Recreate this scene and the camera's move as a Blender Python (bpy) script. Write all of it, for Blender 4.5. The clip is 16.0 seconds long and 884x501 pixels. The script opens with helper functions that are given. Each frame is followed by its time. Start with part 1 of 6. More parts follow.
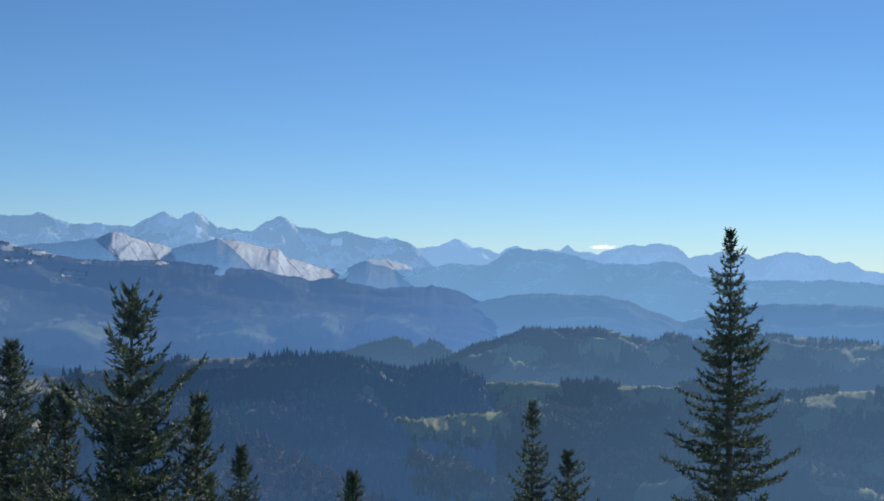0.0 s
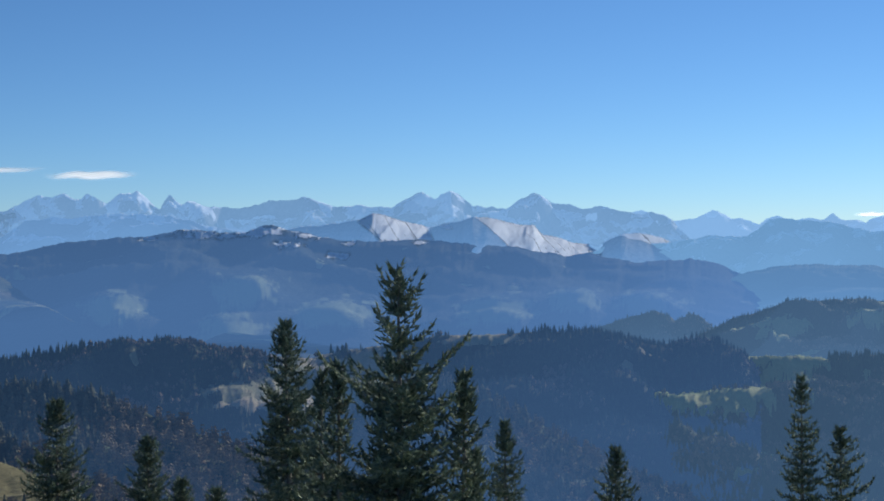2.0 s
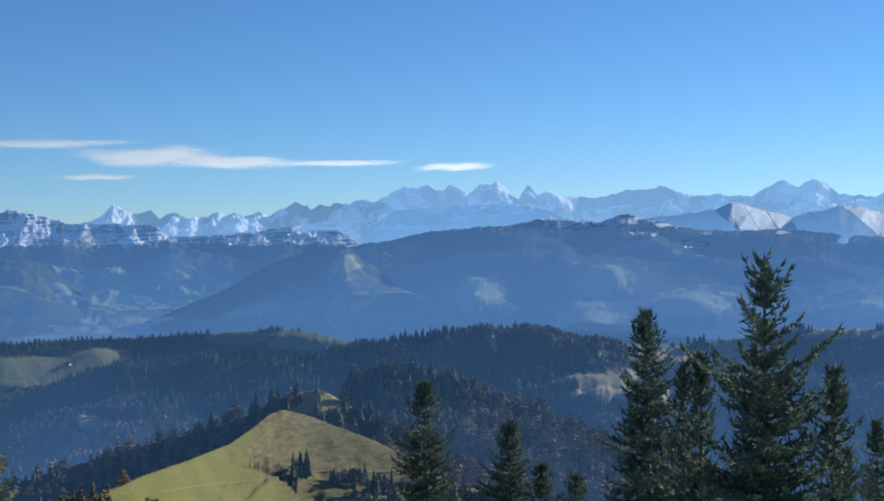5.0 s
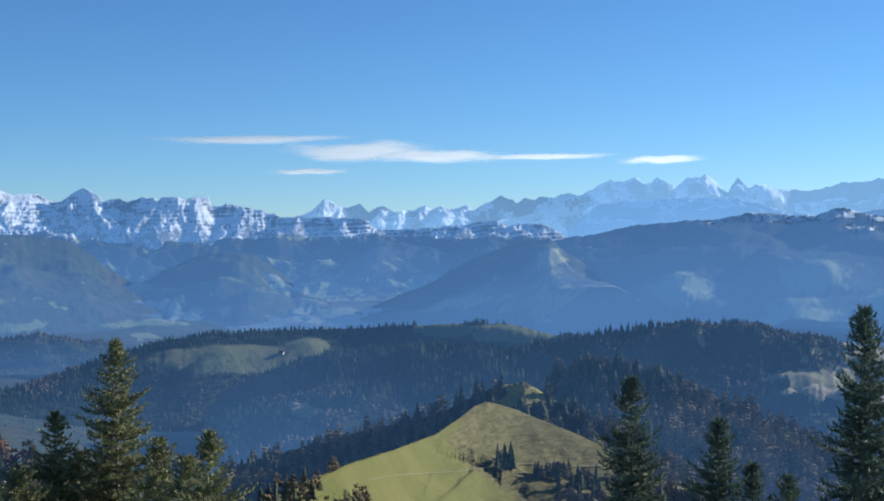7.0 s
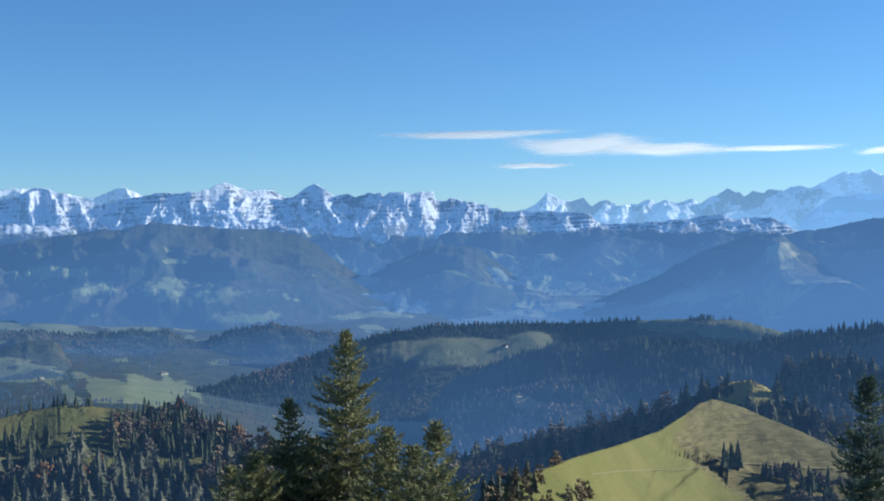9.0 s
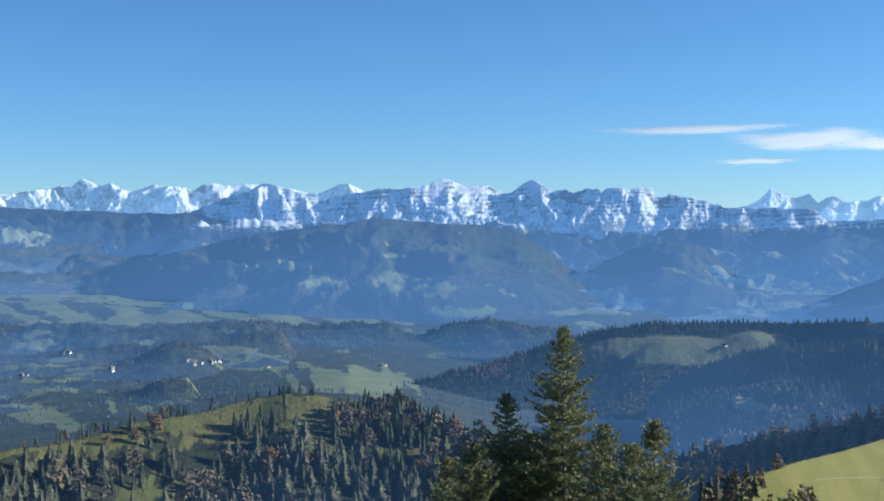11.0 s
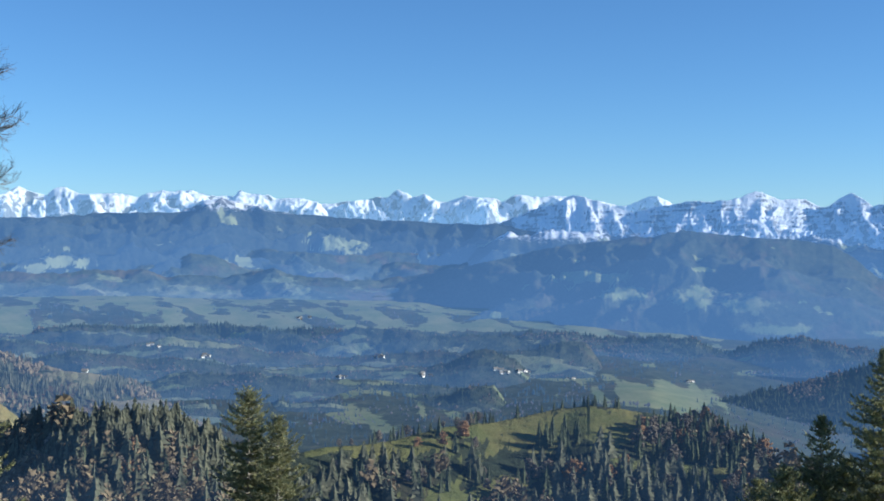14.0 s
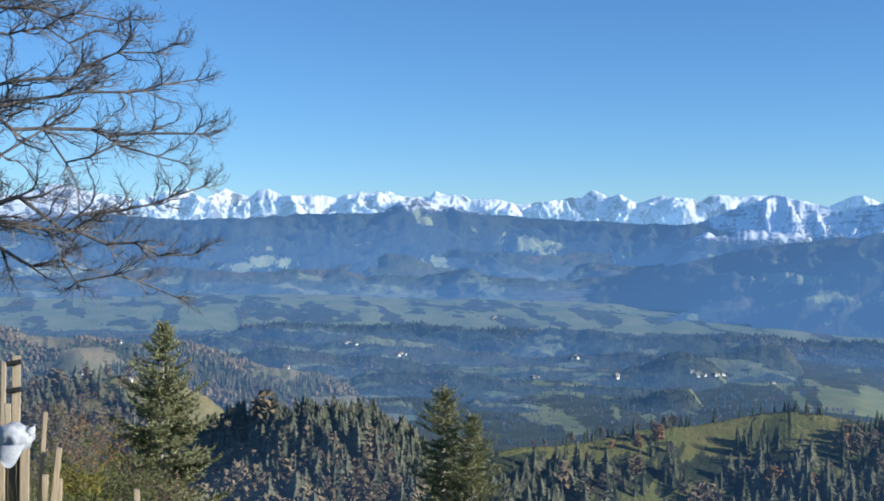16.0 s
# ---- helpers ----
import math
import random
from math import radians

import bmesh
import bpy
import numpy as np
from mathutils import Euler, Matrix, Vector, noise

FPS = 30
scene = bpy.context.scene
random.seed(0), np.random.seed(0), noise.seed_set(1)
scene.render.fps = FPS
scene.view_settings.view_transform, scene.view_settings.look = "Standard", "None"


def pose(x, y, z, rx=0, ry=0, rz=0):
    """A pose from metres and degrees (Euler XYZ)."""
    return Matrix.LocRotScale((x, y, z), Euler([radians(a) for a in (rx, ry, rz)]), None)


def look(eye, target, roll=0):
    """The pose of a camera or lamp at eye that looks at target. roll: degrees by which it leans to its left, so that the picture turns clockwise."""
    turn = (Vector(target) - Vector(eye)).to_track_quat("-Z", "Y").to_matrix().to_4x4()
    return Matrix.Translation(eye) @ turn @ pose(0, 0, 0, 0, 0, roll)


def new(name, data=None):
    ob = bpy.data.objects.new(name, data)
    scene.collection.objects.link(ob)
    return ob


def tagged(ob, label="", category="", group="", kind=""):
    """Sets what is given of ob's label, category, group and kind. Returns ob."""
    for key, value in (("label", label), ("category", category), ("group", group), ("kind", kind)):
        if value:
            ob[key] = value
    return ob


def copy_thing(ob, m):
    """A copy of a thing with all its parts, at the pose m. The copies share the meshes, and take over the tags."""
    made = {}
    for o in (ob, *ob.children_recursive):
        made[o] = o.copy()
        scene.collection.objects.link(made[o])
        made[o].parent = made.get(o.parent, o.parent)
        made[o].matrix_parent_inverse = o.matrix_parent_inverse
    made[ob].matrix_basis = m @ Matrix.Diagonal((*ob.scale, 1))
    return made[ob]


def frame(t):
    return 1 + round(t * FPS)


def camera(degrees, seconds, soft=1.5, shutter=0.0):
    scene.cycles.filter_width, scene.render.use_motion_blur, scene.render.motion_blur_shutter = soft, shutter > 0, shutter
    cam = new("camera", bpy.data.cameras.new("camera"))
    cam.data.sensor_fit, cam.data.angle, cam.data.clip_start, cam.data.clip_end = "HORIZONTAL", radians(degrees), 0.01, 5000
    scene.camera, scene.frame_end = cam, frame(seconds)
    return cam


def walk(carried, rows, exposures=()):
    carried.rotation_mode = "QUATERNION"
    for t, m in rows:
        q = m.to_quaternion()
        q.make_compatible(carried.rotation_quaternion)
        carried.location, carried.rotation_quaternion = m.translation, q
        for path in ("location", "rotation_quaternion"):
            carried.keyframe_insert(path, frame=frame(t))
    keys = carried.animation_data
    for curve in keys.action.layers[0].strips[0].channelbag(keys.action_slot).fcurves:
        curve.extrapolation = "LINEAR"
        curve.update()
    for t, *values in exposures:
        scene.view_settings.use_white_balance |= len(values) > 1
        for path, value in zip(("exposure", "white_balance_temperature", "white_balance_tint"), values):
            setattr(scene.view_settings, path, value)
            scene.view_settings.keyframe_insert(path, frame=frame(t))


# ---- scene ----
cam = camera(37.93, 16.0, soft=1.8)
EYE, ARM = 1.6, 0.4  # eye height over the lookout, and how far the camera is held out from the turning body
# seconds, yaw, pitch, roll of the slow turn to the left
TURN = [
    (0, 0.00, 0.91, -0.44),
    (0.5, 1.92, 0.67, -0.37),
    (1, 4.50, 0.32, -0.02),
    (1.5, 7.79, -0.02, 0.54),
    (2, 11.34, -0.12, 0.97),
    (2.5, 14.71, -0.11, 1.22),
    (3, 17.67, -0.04, 1.20),
    (3.5, 20.22, -0.06, 1.08),
    (4, 22.69, -0.18, 0.94),
    (6.5, 33.69, -0.47, 0.66),
    (7, 36.23, -0.53, 0.59),
    (7.5, 38.80, -0.58, 0.52),
    (8, 41.22, -0.59, 0.56),
    (8.5, 43.65, -0.65, 0.63),
    (9, 46.13, -0.69, 0.61),
    (11.5, 58.15, -0.80, 0.20),
    (12, 60.52, -0.75, 0.19),
    (12.5, 62.86, -0.64, 0.05),
    (13, 65.14, -0.51, -0.14),
    (13.5, 67.32, -0.38, -0.43),
    (14, 69.40, -0.32, -0.63),
    (14.5, 71.52, -0.33, -0.77),
    (15, 73.74, -0.37, -0.80),
    (15.5, 75.95, -0.38, -0.78),
    (16, 78.03, -0.40, -0.72),
]
walk(cam, [
    (t, pose(-ARM * math.sin(radians(yaw)), ARM * math.cos(radians(yaw)), EYE, 90 + pitch, roll, yaw))
    for t, yaw, pitch, roll in TURN
], exposures=[(0.0, 0.08, 6050, 7.5), (3.5, 0.24, 5750, 6.0), (8.0, 0.55, 5650, 3.0), (12.0, 0.68, 5650, 2.0), (16.0, 0.72, 5750, 4.0)])

# ---- light ----
SUN_AZ, SUN_EL = -27.0, 19.0  # degrees to the left of the first view, and above the horizon
world = bpy.data.worlds.new("sky")
scene.world = world
world.use_nodes = True
wn = world.node_tree.nodes
sky = wn.new("ShaderNodeTexSky")
sky.sky_type = "NISHITA"
sky.sun_disc = False
sky.sun_elevation = radians(SUN_EL)
sky.sun_rotation = radians(-SUN_AZ)
sky.altitude = 1400
sky.air_density, sky.dust_density, sky.ozone_density = 0.9, 0.0, 5.5
wn["Background"].inputs["Strength"].default_value = 0.085
world.node_tree.links.new(sky.outputs[0], wn["Background"].inputs["Color"])

sun = new("sun", bpy.data.lights.new("sun", "SUN"))
sun.data.energy, sun.data.angle, sun.data.color = 4.8, radians(0.5), (1.0, 0.9, 0.76)
_d = Vector((-math.sin(radians(SUN_AZ)) * math.cos(radians(SUN_EL)), math.cos(radians(SUN_AZ)) * math.cos(radians(SUN_EL)), math.sin(radians(SUN_EL))))
sun.matrix_world = look(_d * 100, (0, 0, 0))

# ---- materials ----
HAZE_PAINT = (0.117, 0.235, 0.475)  # blue of the distance haze that is painted on as emission


class Nodes:
    """A short way to write node trees."""

    def __init__(self, name):
        self.mat = bpy.data.materials.new(name)
        self.mat.use_nodes = True
        self.tree = self.mat.node_tree
        self.bsdf = self.tree.nodes["Principled BSDF"]
        self.bsdf.inputs["Specular IOR Level"].default_value = 0.1
        self.bsdf.inputs["Roughness"].default_value = 0.95
        self.front = self.bsdf.outputs[0]
        self.coord = self.add("ShaderNodeTexCoord")
        self.geo = self.add("ShaderNodeNewGeometry")

    def add(self, kind, **inputs):
        n = self.tree.nodes.new(kind)
        for key, v in inputs.items():
            self.put(n.inputs[key.replace("_", " ")], v)
        return n

    def put(self, socket, v):
        if isinstance(v, bpy.types.NodeSocket):
            self.tree.links.new(v, socket)
        else:
            socket.default_value = v

    def noise(self, scale, detail=4, rough=0.6, vec=None, stretch=None, warp=0.0):
        v = vec or self.coord.outputs["Object"]
        if stretch:
            m = self.add("ShaderNodeMapping", Vector=v)
            m.inputs["Scale"].default_value = stretch
            v = m.outputs[0]
        n = self.add("ShaderNodeTexNoise", Vector=v, Scale=scale, Detail=detail, Roughness=rough, Distortion=warp)
        return n.outputs[0]

    def ramp(self, fac, *stops):
        n = self.add("ShaderNodeValToRGB", Fac=fac)
        e = n.color_ramp.elements
        while len(e) < len(stops):
            e.new(0.5)
        for i, (pos, col) in enumerate(stops):
            e[i].position = pos
            e[i].color = (*col, 1) if isinstance(col, tuple) else (col, col, col, 1)
        return n.outputs[0]

    def step(self, v, lo, hi):
        n = self.add("ShaderNodeMapRange", Value=v)
        n.interpolation_type = "SMOOTHSTEP"
        n.inputs["From Min"].default_value, n.inputs["From Max"].default_value = lo, hi
        return n.outputs[0]

    def math(self, op, a, b=0.0):
        n = self.add("ShaderNodeMath")
        n.operation = op
        self.put(n.inputs[0], a)
        self.put(n.inputs[1], b)
        return n.outputs[0]

    def mix(self, fac, a, b):
        n = self.add("ShaderNodeMix")
        n.data_type = "RGBA"
        for i, v in ((0, fac), (6, a), (7, b)):
            self.put(n.inputs[i], (*v, 1) if isinstance(v, tuple) else v)
        return n.outputs[2]

    def attr(self, name):
        n = self.add("ShaderNodeAttribute")
        n.attribute_name = name
        return n.outputs["Fac"]

    def bump(self, height, strength, distance):
        n = self.add("ShaderNodeBump", Height=height, Strength=strength, Distance=distance)
        self.tree.links.new(n.outputs[0], self.bsdf.inputs["Normal"])

    def leafy(self, color, share):
        """Lets a share of the light shine through, as thin leaves and needles do."""
        thin = self.add("ShaderNodeBsdfTranslucent", Color=color)
        both = self.add("ShaderNodeMixShader", Fac=share)
        self.tree.links.new(self.bsdf.outputs[0], both.inputs[1])
        self.tree.links.new(thin.outputs[0], both.inputs[2])
        self.tree.links.new(both.outputs[0], self.tree.nodes["Material Output"].inputs["Surface"])
        self.front = both.outputs[0]

    def done(self, color, painted_haze=0.0, tint=HAZE_PAINT):
        """Sets the base colour and mixes in blue emission that paints haze, on near hills too."""
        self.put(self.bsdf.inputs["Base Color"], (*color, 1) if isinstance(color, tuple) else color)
        if not isinstance(painted_haze, float) or painted_haze > 0:
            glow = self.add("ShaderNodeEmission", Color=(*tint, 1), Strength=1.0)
            mixed = self.add("ShaderNodeMixShader", Fac=painted_haze)
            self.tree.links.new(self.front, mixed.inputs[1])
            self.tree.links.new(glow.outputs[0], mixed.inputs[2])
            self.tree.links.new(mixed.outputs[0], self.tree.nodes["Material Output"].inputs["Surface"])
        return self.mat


def alpine_mat(name, snow, grain=0.02, tint=HAZE_PAINT, line=0.0, ledges=0.0, streak=0.0, banded=False, patchy=3.2, flecked=False):
    """Grey limestone under snow; snow: 0 bare to 1 all white. The snow lies where the slope is gentle and above the snow line (a share of the height);
    below the line there are woods and alps."""
    n = Nodes(name)
    up = n.add("ShaderNodeSeparateXYZ", Vector=n.geo.outputs["Normal"]).outputs[2]
    rough_ = n.noise(grain, 9, 0.68, warp=0.6)
    lie = n.math("ADD", n.math("MULTIPLY", up, 0.9), n.math("MULTIPLY", n.math("SUBTRACT", rough_, 0.5), patchy))
    lie = n.math("ADD", lie, n.math("MULTIPLY", n.attr("height"), 0.6))
    if ledges:
        band = n.noise(grain * 2.2, 6, 0.6, stretch=(0.12, 0.12, 1.6))
        lie = n.math("ADD", lie, n.math("MULTIPLY", n.math("SUBTRACT", band, 0.5), ledges))
    if streak:
        run = n.noise(grain * 5.0, 5, 0.6, stretch=(1.0, 1.0, 0.14))
        lie = n.math("ADD", lie, n.math("MULTIPLY", n.math("SUBTRACT", run, 0.5), streak))
    cover = n.step(lie, 1.42 - 1.3 * snow, 1.66 - 1.3 * snow)
    rock = n.ramp(n.noise(grain * 3, 8, 0.7), (0.3, (0.08, 0.08, 0.085)), (0.7, (0.28, 0.27, 0.26)))
    n.bump(n.noise(grain * 2, 9, 0.75), 0.8, 12)
    if banded:
        low = n.math("ADD", n.attr("below"), n.math("MULTIPLY", n.math("SUBTRACT", n.noise(grain * 4, 6, 0.65), 0.5), 0.7))
        chute = n.add("ShaderNodeCombineXYZ", X=n.math("MULTIPLY", n.attr("run"), 4.2), Y=n.math("MULTIPLY", n.attr("below"), 0.4))
        chute = n.add("ShaderNodeTexNoise", Vector=chute.outputs[0], Scale=1.0, Detail=5.0, Roughness=0.6).outputs[0]
        cover = n.step(n.math("ADD", chute, n.math("MULTIPLY", cover, 0.05)), 0.41, 0.46)
        cover = n.math("MULTIPLY", cover, n.math("SUBTRACT", 1.0, n.step(low, 0.8, 1.0)))
        cover = n.math("MULTIPLY", cover, n.step(low, -0.12, 0.06))
    col = n.mix(cover, rock, (0.86, 0.87, 0.9))
    if line:
        wood = n.ramp(n.noise(grain * 3, 8, 0.75), (0.3, (0.02, 0.028, 0.018)), (0.7, (0.06, 0.065, 0.035)))
        edge = n.math("ADD", n.attr("meadow"), n.math("MULTIPLY", n.math("SUBTRACT", n.noise(0.02, 6, 0.7), 0.5), 0.5))
        wood = n.mix(n.math("MULTIPLY", n.step(edge, 0.35, 0.65), 0.85), wood, (0.33, 0.35, 0.16))
        h = n.math("ADD", n.attr("height"), n.math("MULTIPLY", n.math("SUBTRACT", n.noise(grain * 1.5, 8, 0.7), 0.5), 0.5))
        if flecked:
            lie = n.math("ADD", n.attr("flecks"), n.math("MULTIPLY", n.math("SUBTRACT", n.noise(0.035, 7, 0.7), 0.5), 1.6))
            wood = n.mix(n.step(lie, 0.5, 0.6), wood, (0.86, 0.87, 0.9))
            col = wood
        else:
            col = n.mix(n.step(h, line - 0.04, line + 0.05), wood, col)
    return n.done(col, n.attr("painted_haze"), tint)


def land_mat(name, rust=0.3, soft=0.04, green=(0.13, 0.17, 0.045), tint=HAZE_PAINT, graded=True, bright=1.0, relief=6.0, ragged=0.9):
    """Hill ground: dark forest floor, meadows where the meadow value says so, and rusty autumn woods. graded: haze is
    painted in, more with the distance.
    """
    n = Nodes(name)
    fine = n.noise(0.05, 6, 0.7)
    wood = n.ramp(n.noise(0.03, 9, 0.78), (0.32, tuple(c * bright for c in (0.022, 0.03, 0.018))), (0.56, tuple(c * bright for c in (0.06, 0.07, 0.04))), (0.74, tuple(c * bright for c in (0.13, 0.115, 0.065))))
    autumn = n.ramp(fine, (0.3, tuple(c * bright for c in (0.06, 0.04, 0.028))), (0.7, tuple(c * bright for c in (0.17, 0.105, 0.065))))
    wood = n.mix(n.math("MULTIPLY", n.step(n.noise(0.008, 6, 0.7), 0.5, 0.62), rust), wood, autumn)
    pale = tuple(min(1, c * k) for c, k in zip(green, (1.6, 1.3, 1.4)))
    grass = n.mix(n.step(n.noise(0.012, 6, 0.65), 0.35, 0.65), green, pale)
    grass = n.mix(n.math("MULTIPLY", n.step(n.noise(0.25, 5, 0.7), 0.45, 0.7), 0.4), grass, tuple(c * 0.65 for c in green))
    edge = n.math("ADD", n.attr("meadow"), n.math("MULTIPLY", n.math("SUBTRACT", n.noise(0.03, 8, 0.75), 0.5), ragged))
    n.bump(n.noise(0.08, 8, 0.75), 0.9, relief)
    return n.done(n.mix(n.step(edge, 0.5 - soft, 0.5 + soft), wood, grass), n.attr("painted_haze") if graded else 0.0, tint)


def knoll_mat():
    """Mown yellow-green pasture on one side of the knoll, rough brownish grass with terracettes on the other."""
    n = Nodes("knoll_grass")
    fine = n.noise(0.35, 7, 0.7)
    mown = n.mix(n.step(n.noise(0.03, 5, 0.6), 0.35, 0.65), (0.165, 0.16, 0.05), (0.21, 0.19, 0.065))
    mown = n.mix(n.math("MULTIPLY", fine, 0.35), mown, (0.12, 0.12, 0.04))
    tread = n.noise(0.22, 5, 0.65, stretch=(0.35, 0.35, 3.0))
    rough_ = n.ramp(tread, (0.32, (0.1, 0.09, 0.035)), (0.5, (0.17, 0.145, 0.065)), (0.7, (0.23, 0.195, 0.09)))
    rough_ = n.mix(n.math("MULTIPLY", n.step(n.noise(0.09, 6, 0.7), 0.52, 0.64), 0.6), rough_, (0.1, 0.09, 0.05))
    n.bump(n.math("ADD", tread, n.math("MULTIPLY", fine, 0.5)), 0.7, 2.0)
    edge = n.math("ADD", n.attr("rough"), n.math("MULTIPLY", n.math("SUBTRACT", n.noise(0.04, 6, 0.7), 0.5), 0.5))
    return n.done(n.mix(n.step(edge, 0.42, 0.58), mown, rough_), n.attr("painted_haze"))


def tree_mat(name, dark, light, graded=False, tint=HAZE_PAINT):
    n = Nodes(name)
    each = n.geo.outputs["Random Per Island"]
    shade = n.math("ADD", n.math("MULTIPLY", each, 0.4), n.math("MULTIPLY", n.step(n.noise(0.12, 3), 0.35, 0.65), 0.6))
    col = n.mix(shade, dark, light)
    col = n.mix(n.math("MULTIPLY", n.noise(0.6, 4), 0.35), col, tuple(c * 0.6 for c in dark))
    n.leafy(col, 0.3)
    # graded: haze is painted over the trees as blue emission
    return n.done(col, n.attr("painted_haze") if graded else 0.0, tint)


# ---- the relief ----
def lattice(ix, iy, seed):
    h = (ix * 374761393 + iy * 668265263 + seed * 974634343) & 0xFFFFFFFF
    h = ((h ^ (h >> 13)) * 1274126177) & 0xFFFFFFFF
    return ((h ^ (h >> 16)) & 0xFFFF) / 65535.0 * 2 - 1


def rough(x, y, seed=0):
    """Smooth random values between -1 and 1."""
    x, y = np.asarray(x, float), np.asarray(y, float)
    ix, iy = np.floor(x).astype(np.int64), np.floor(y).astype(np.int64)
    fx, fy = x - ix, y - iy
    fx, fy = fx * fx * (3 - 2 * fx), fy * fy * (3 - 2 * fy)
    a, b = lattice(ix, iy, seed), lattice(ix + 1, iy, seed)
    c, d = lattice(ix, iy + 1, seed), lattice(ix + 1, iy + 1, seed)
    return (a + (b - a) * fx) * (1 - fy) + (c + (d - c) * fx) * fy


def fractal(x, y, octaves=5, gain=0.5, seed=0, ridged=False):
    total, amp = 0, 1
    for k in range(octaves):
        v = rough(x * 2**k, y * 2**k, seed + 17 * k)
        total = total + amp * (1 - 2 * np.abs(v) if ridged else v)
        amp *= gain
    return total


def mesh_object(name, verts, faces, mats, parent=None, smooth=False, index=None):
    """One mesh object from arrays of corners and of triangles or quads."""
    verts, faces = np.asarray(verts, np.float32).reshape(-1, 3), np.asarray(faces, np.int32)
    me = bpy.data.meshes.new(name)
    k = faces.shape[1]
    me.vertices.add(len(verts))
    me.vertices.foreach_set("co", verts.ravel())
    me.loops.add(faces.size)
    me.loops.foreach_set("vertex_index", faces.ravel())
    me.polygons.add(len(faces))
    me.polygons.foreach_set("loop_start", np.arange(0, faces.size, k, dtype=np.int32))
    me.polygons.foreach_set("loop_total", np.full(len(faces), k, np.int32))
    for m in mats if isinstance(mats, (list, tuple)) else [mats]:
        me.materials.append(m)
    if index is not None:
        me.polygons.foreach_set("material_index", np.asarray(index, np.int32))
    me.polygons.foreach_set("use_smooth", np.full(len(faces), smooth))
    me.update(calc_edges=True)
    ob = new(name, me)
    if parent is not None:
        ob.parent = parent
    return ob


def give(ob, name, values):
    at = ob.data.attributes.get(name) or ob.data.attributes.new(name, "FLOAT", "POINT")
    at.data.foreach_set("value", np.asarray(values, np.float32).ravel())


def grid_faces(nu, nv):
    i = np.arange(nu * nv).reshape(nu, nv)
    return np.stack([i[:-1, :-1], i[:-1, 1:], i[1:, 1:], i[1:, :-1]], -1).reshape(-1, 4)


def polar(az, r):
    a = np.radians(az)
    return -r * np.sin(a), r * np.cos(a)


def patches(az, el, list_of, seed, stir=0.7):
    """How far a place lies inside the clearings (bearing, height angle, half width, half height): over 0.5 is meadow."""
    best = np.zeros_like(az)
    wob = fractal(az * 1.6, el * 5.0, 5, 0.65, seed)
    for a, e, da, de in list_of:
        d = np.sqrt(((az - a) / da) ** 2 + ((el - e) / de) ** 2)
        best = np.maximum(best, np.clip(1.0 - 0.5 * d + stir * wob * 0.5, 0, 1))
    return best


def painted_haze_at(r, az):
    """The share of blue haze painted over a surface r metres away; it is stronger towards the sun."""
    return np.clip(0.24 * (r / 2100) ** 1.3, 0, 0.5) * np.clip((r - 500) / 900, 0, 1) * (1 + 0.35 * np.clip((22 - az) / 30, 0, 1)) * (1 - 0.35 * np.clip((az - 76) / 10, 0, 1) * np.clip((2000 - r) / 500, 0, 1))


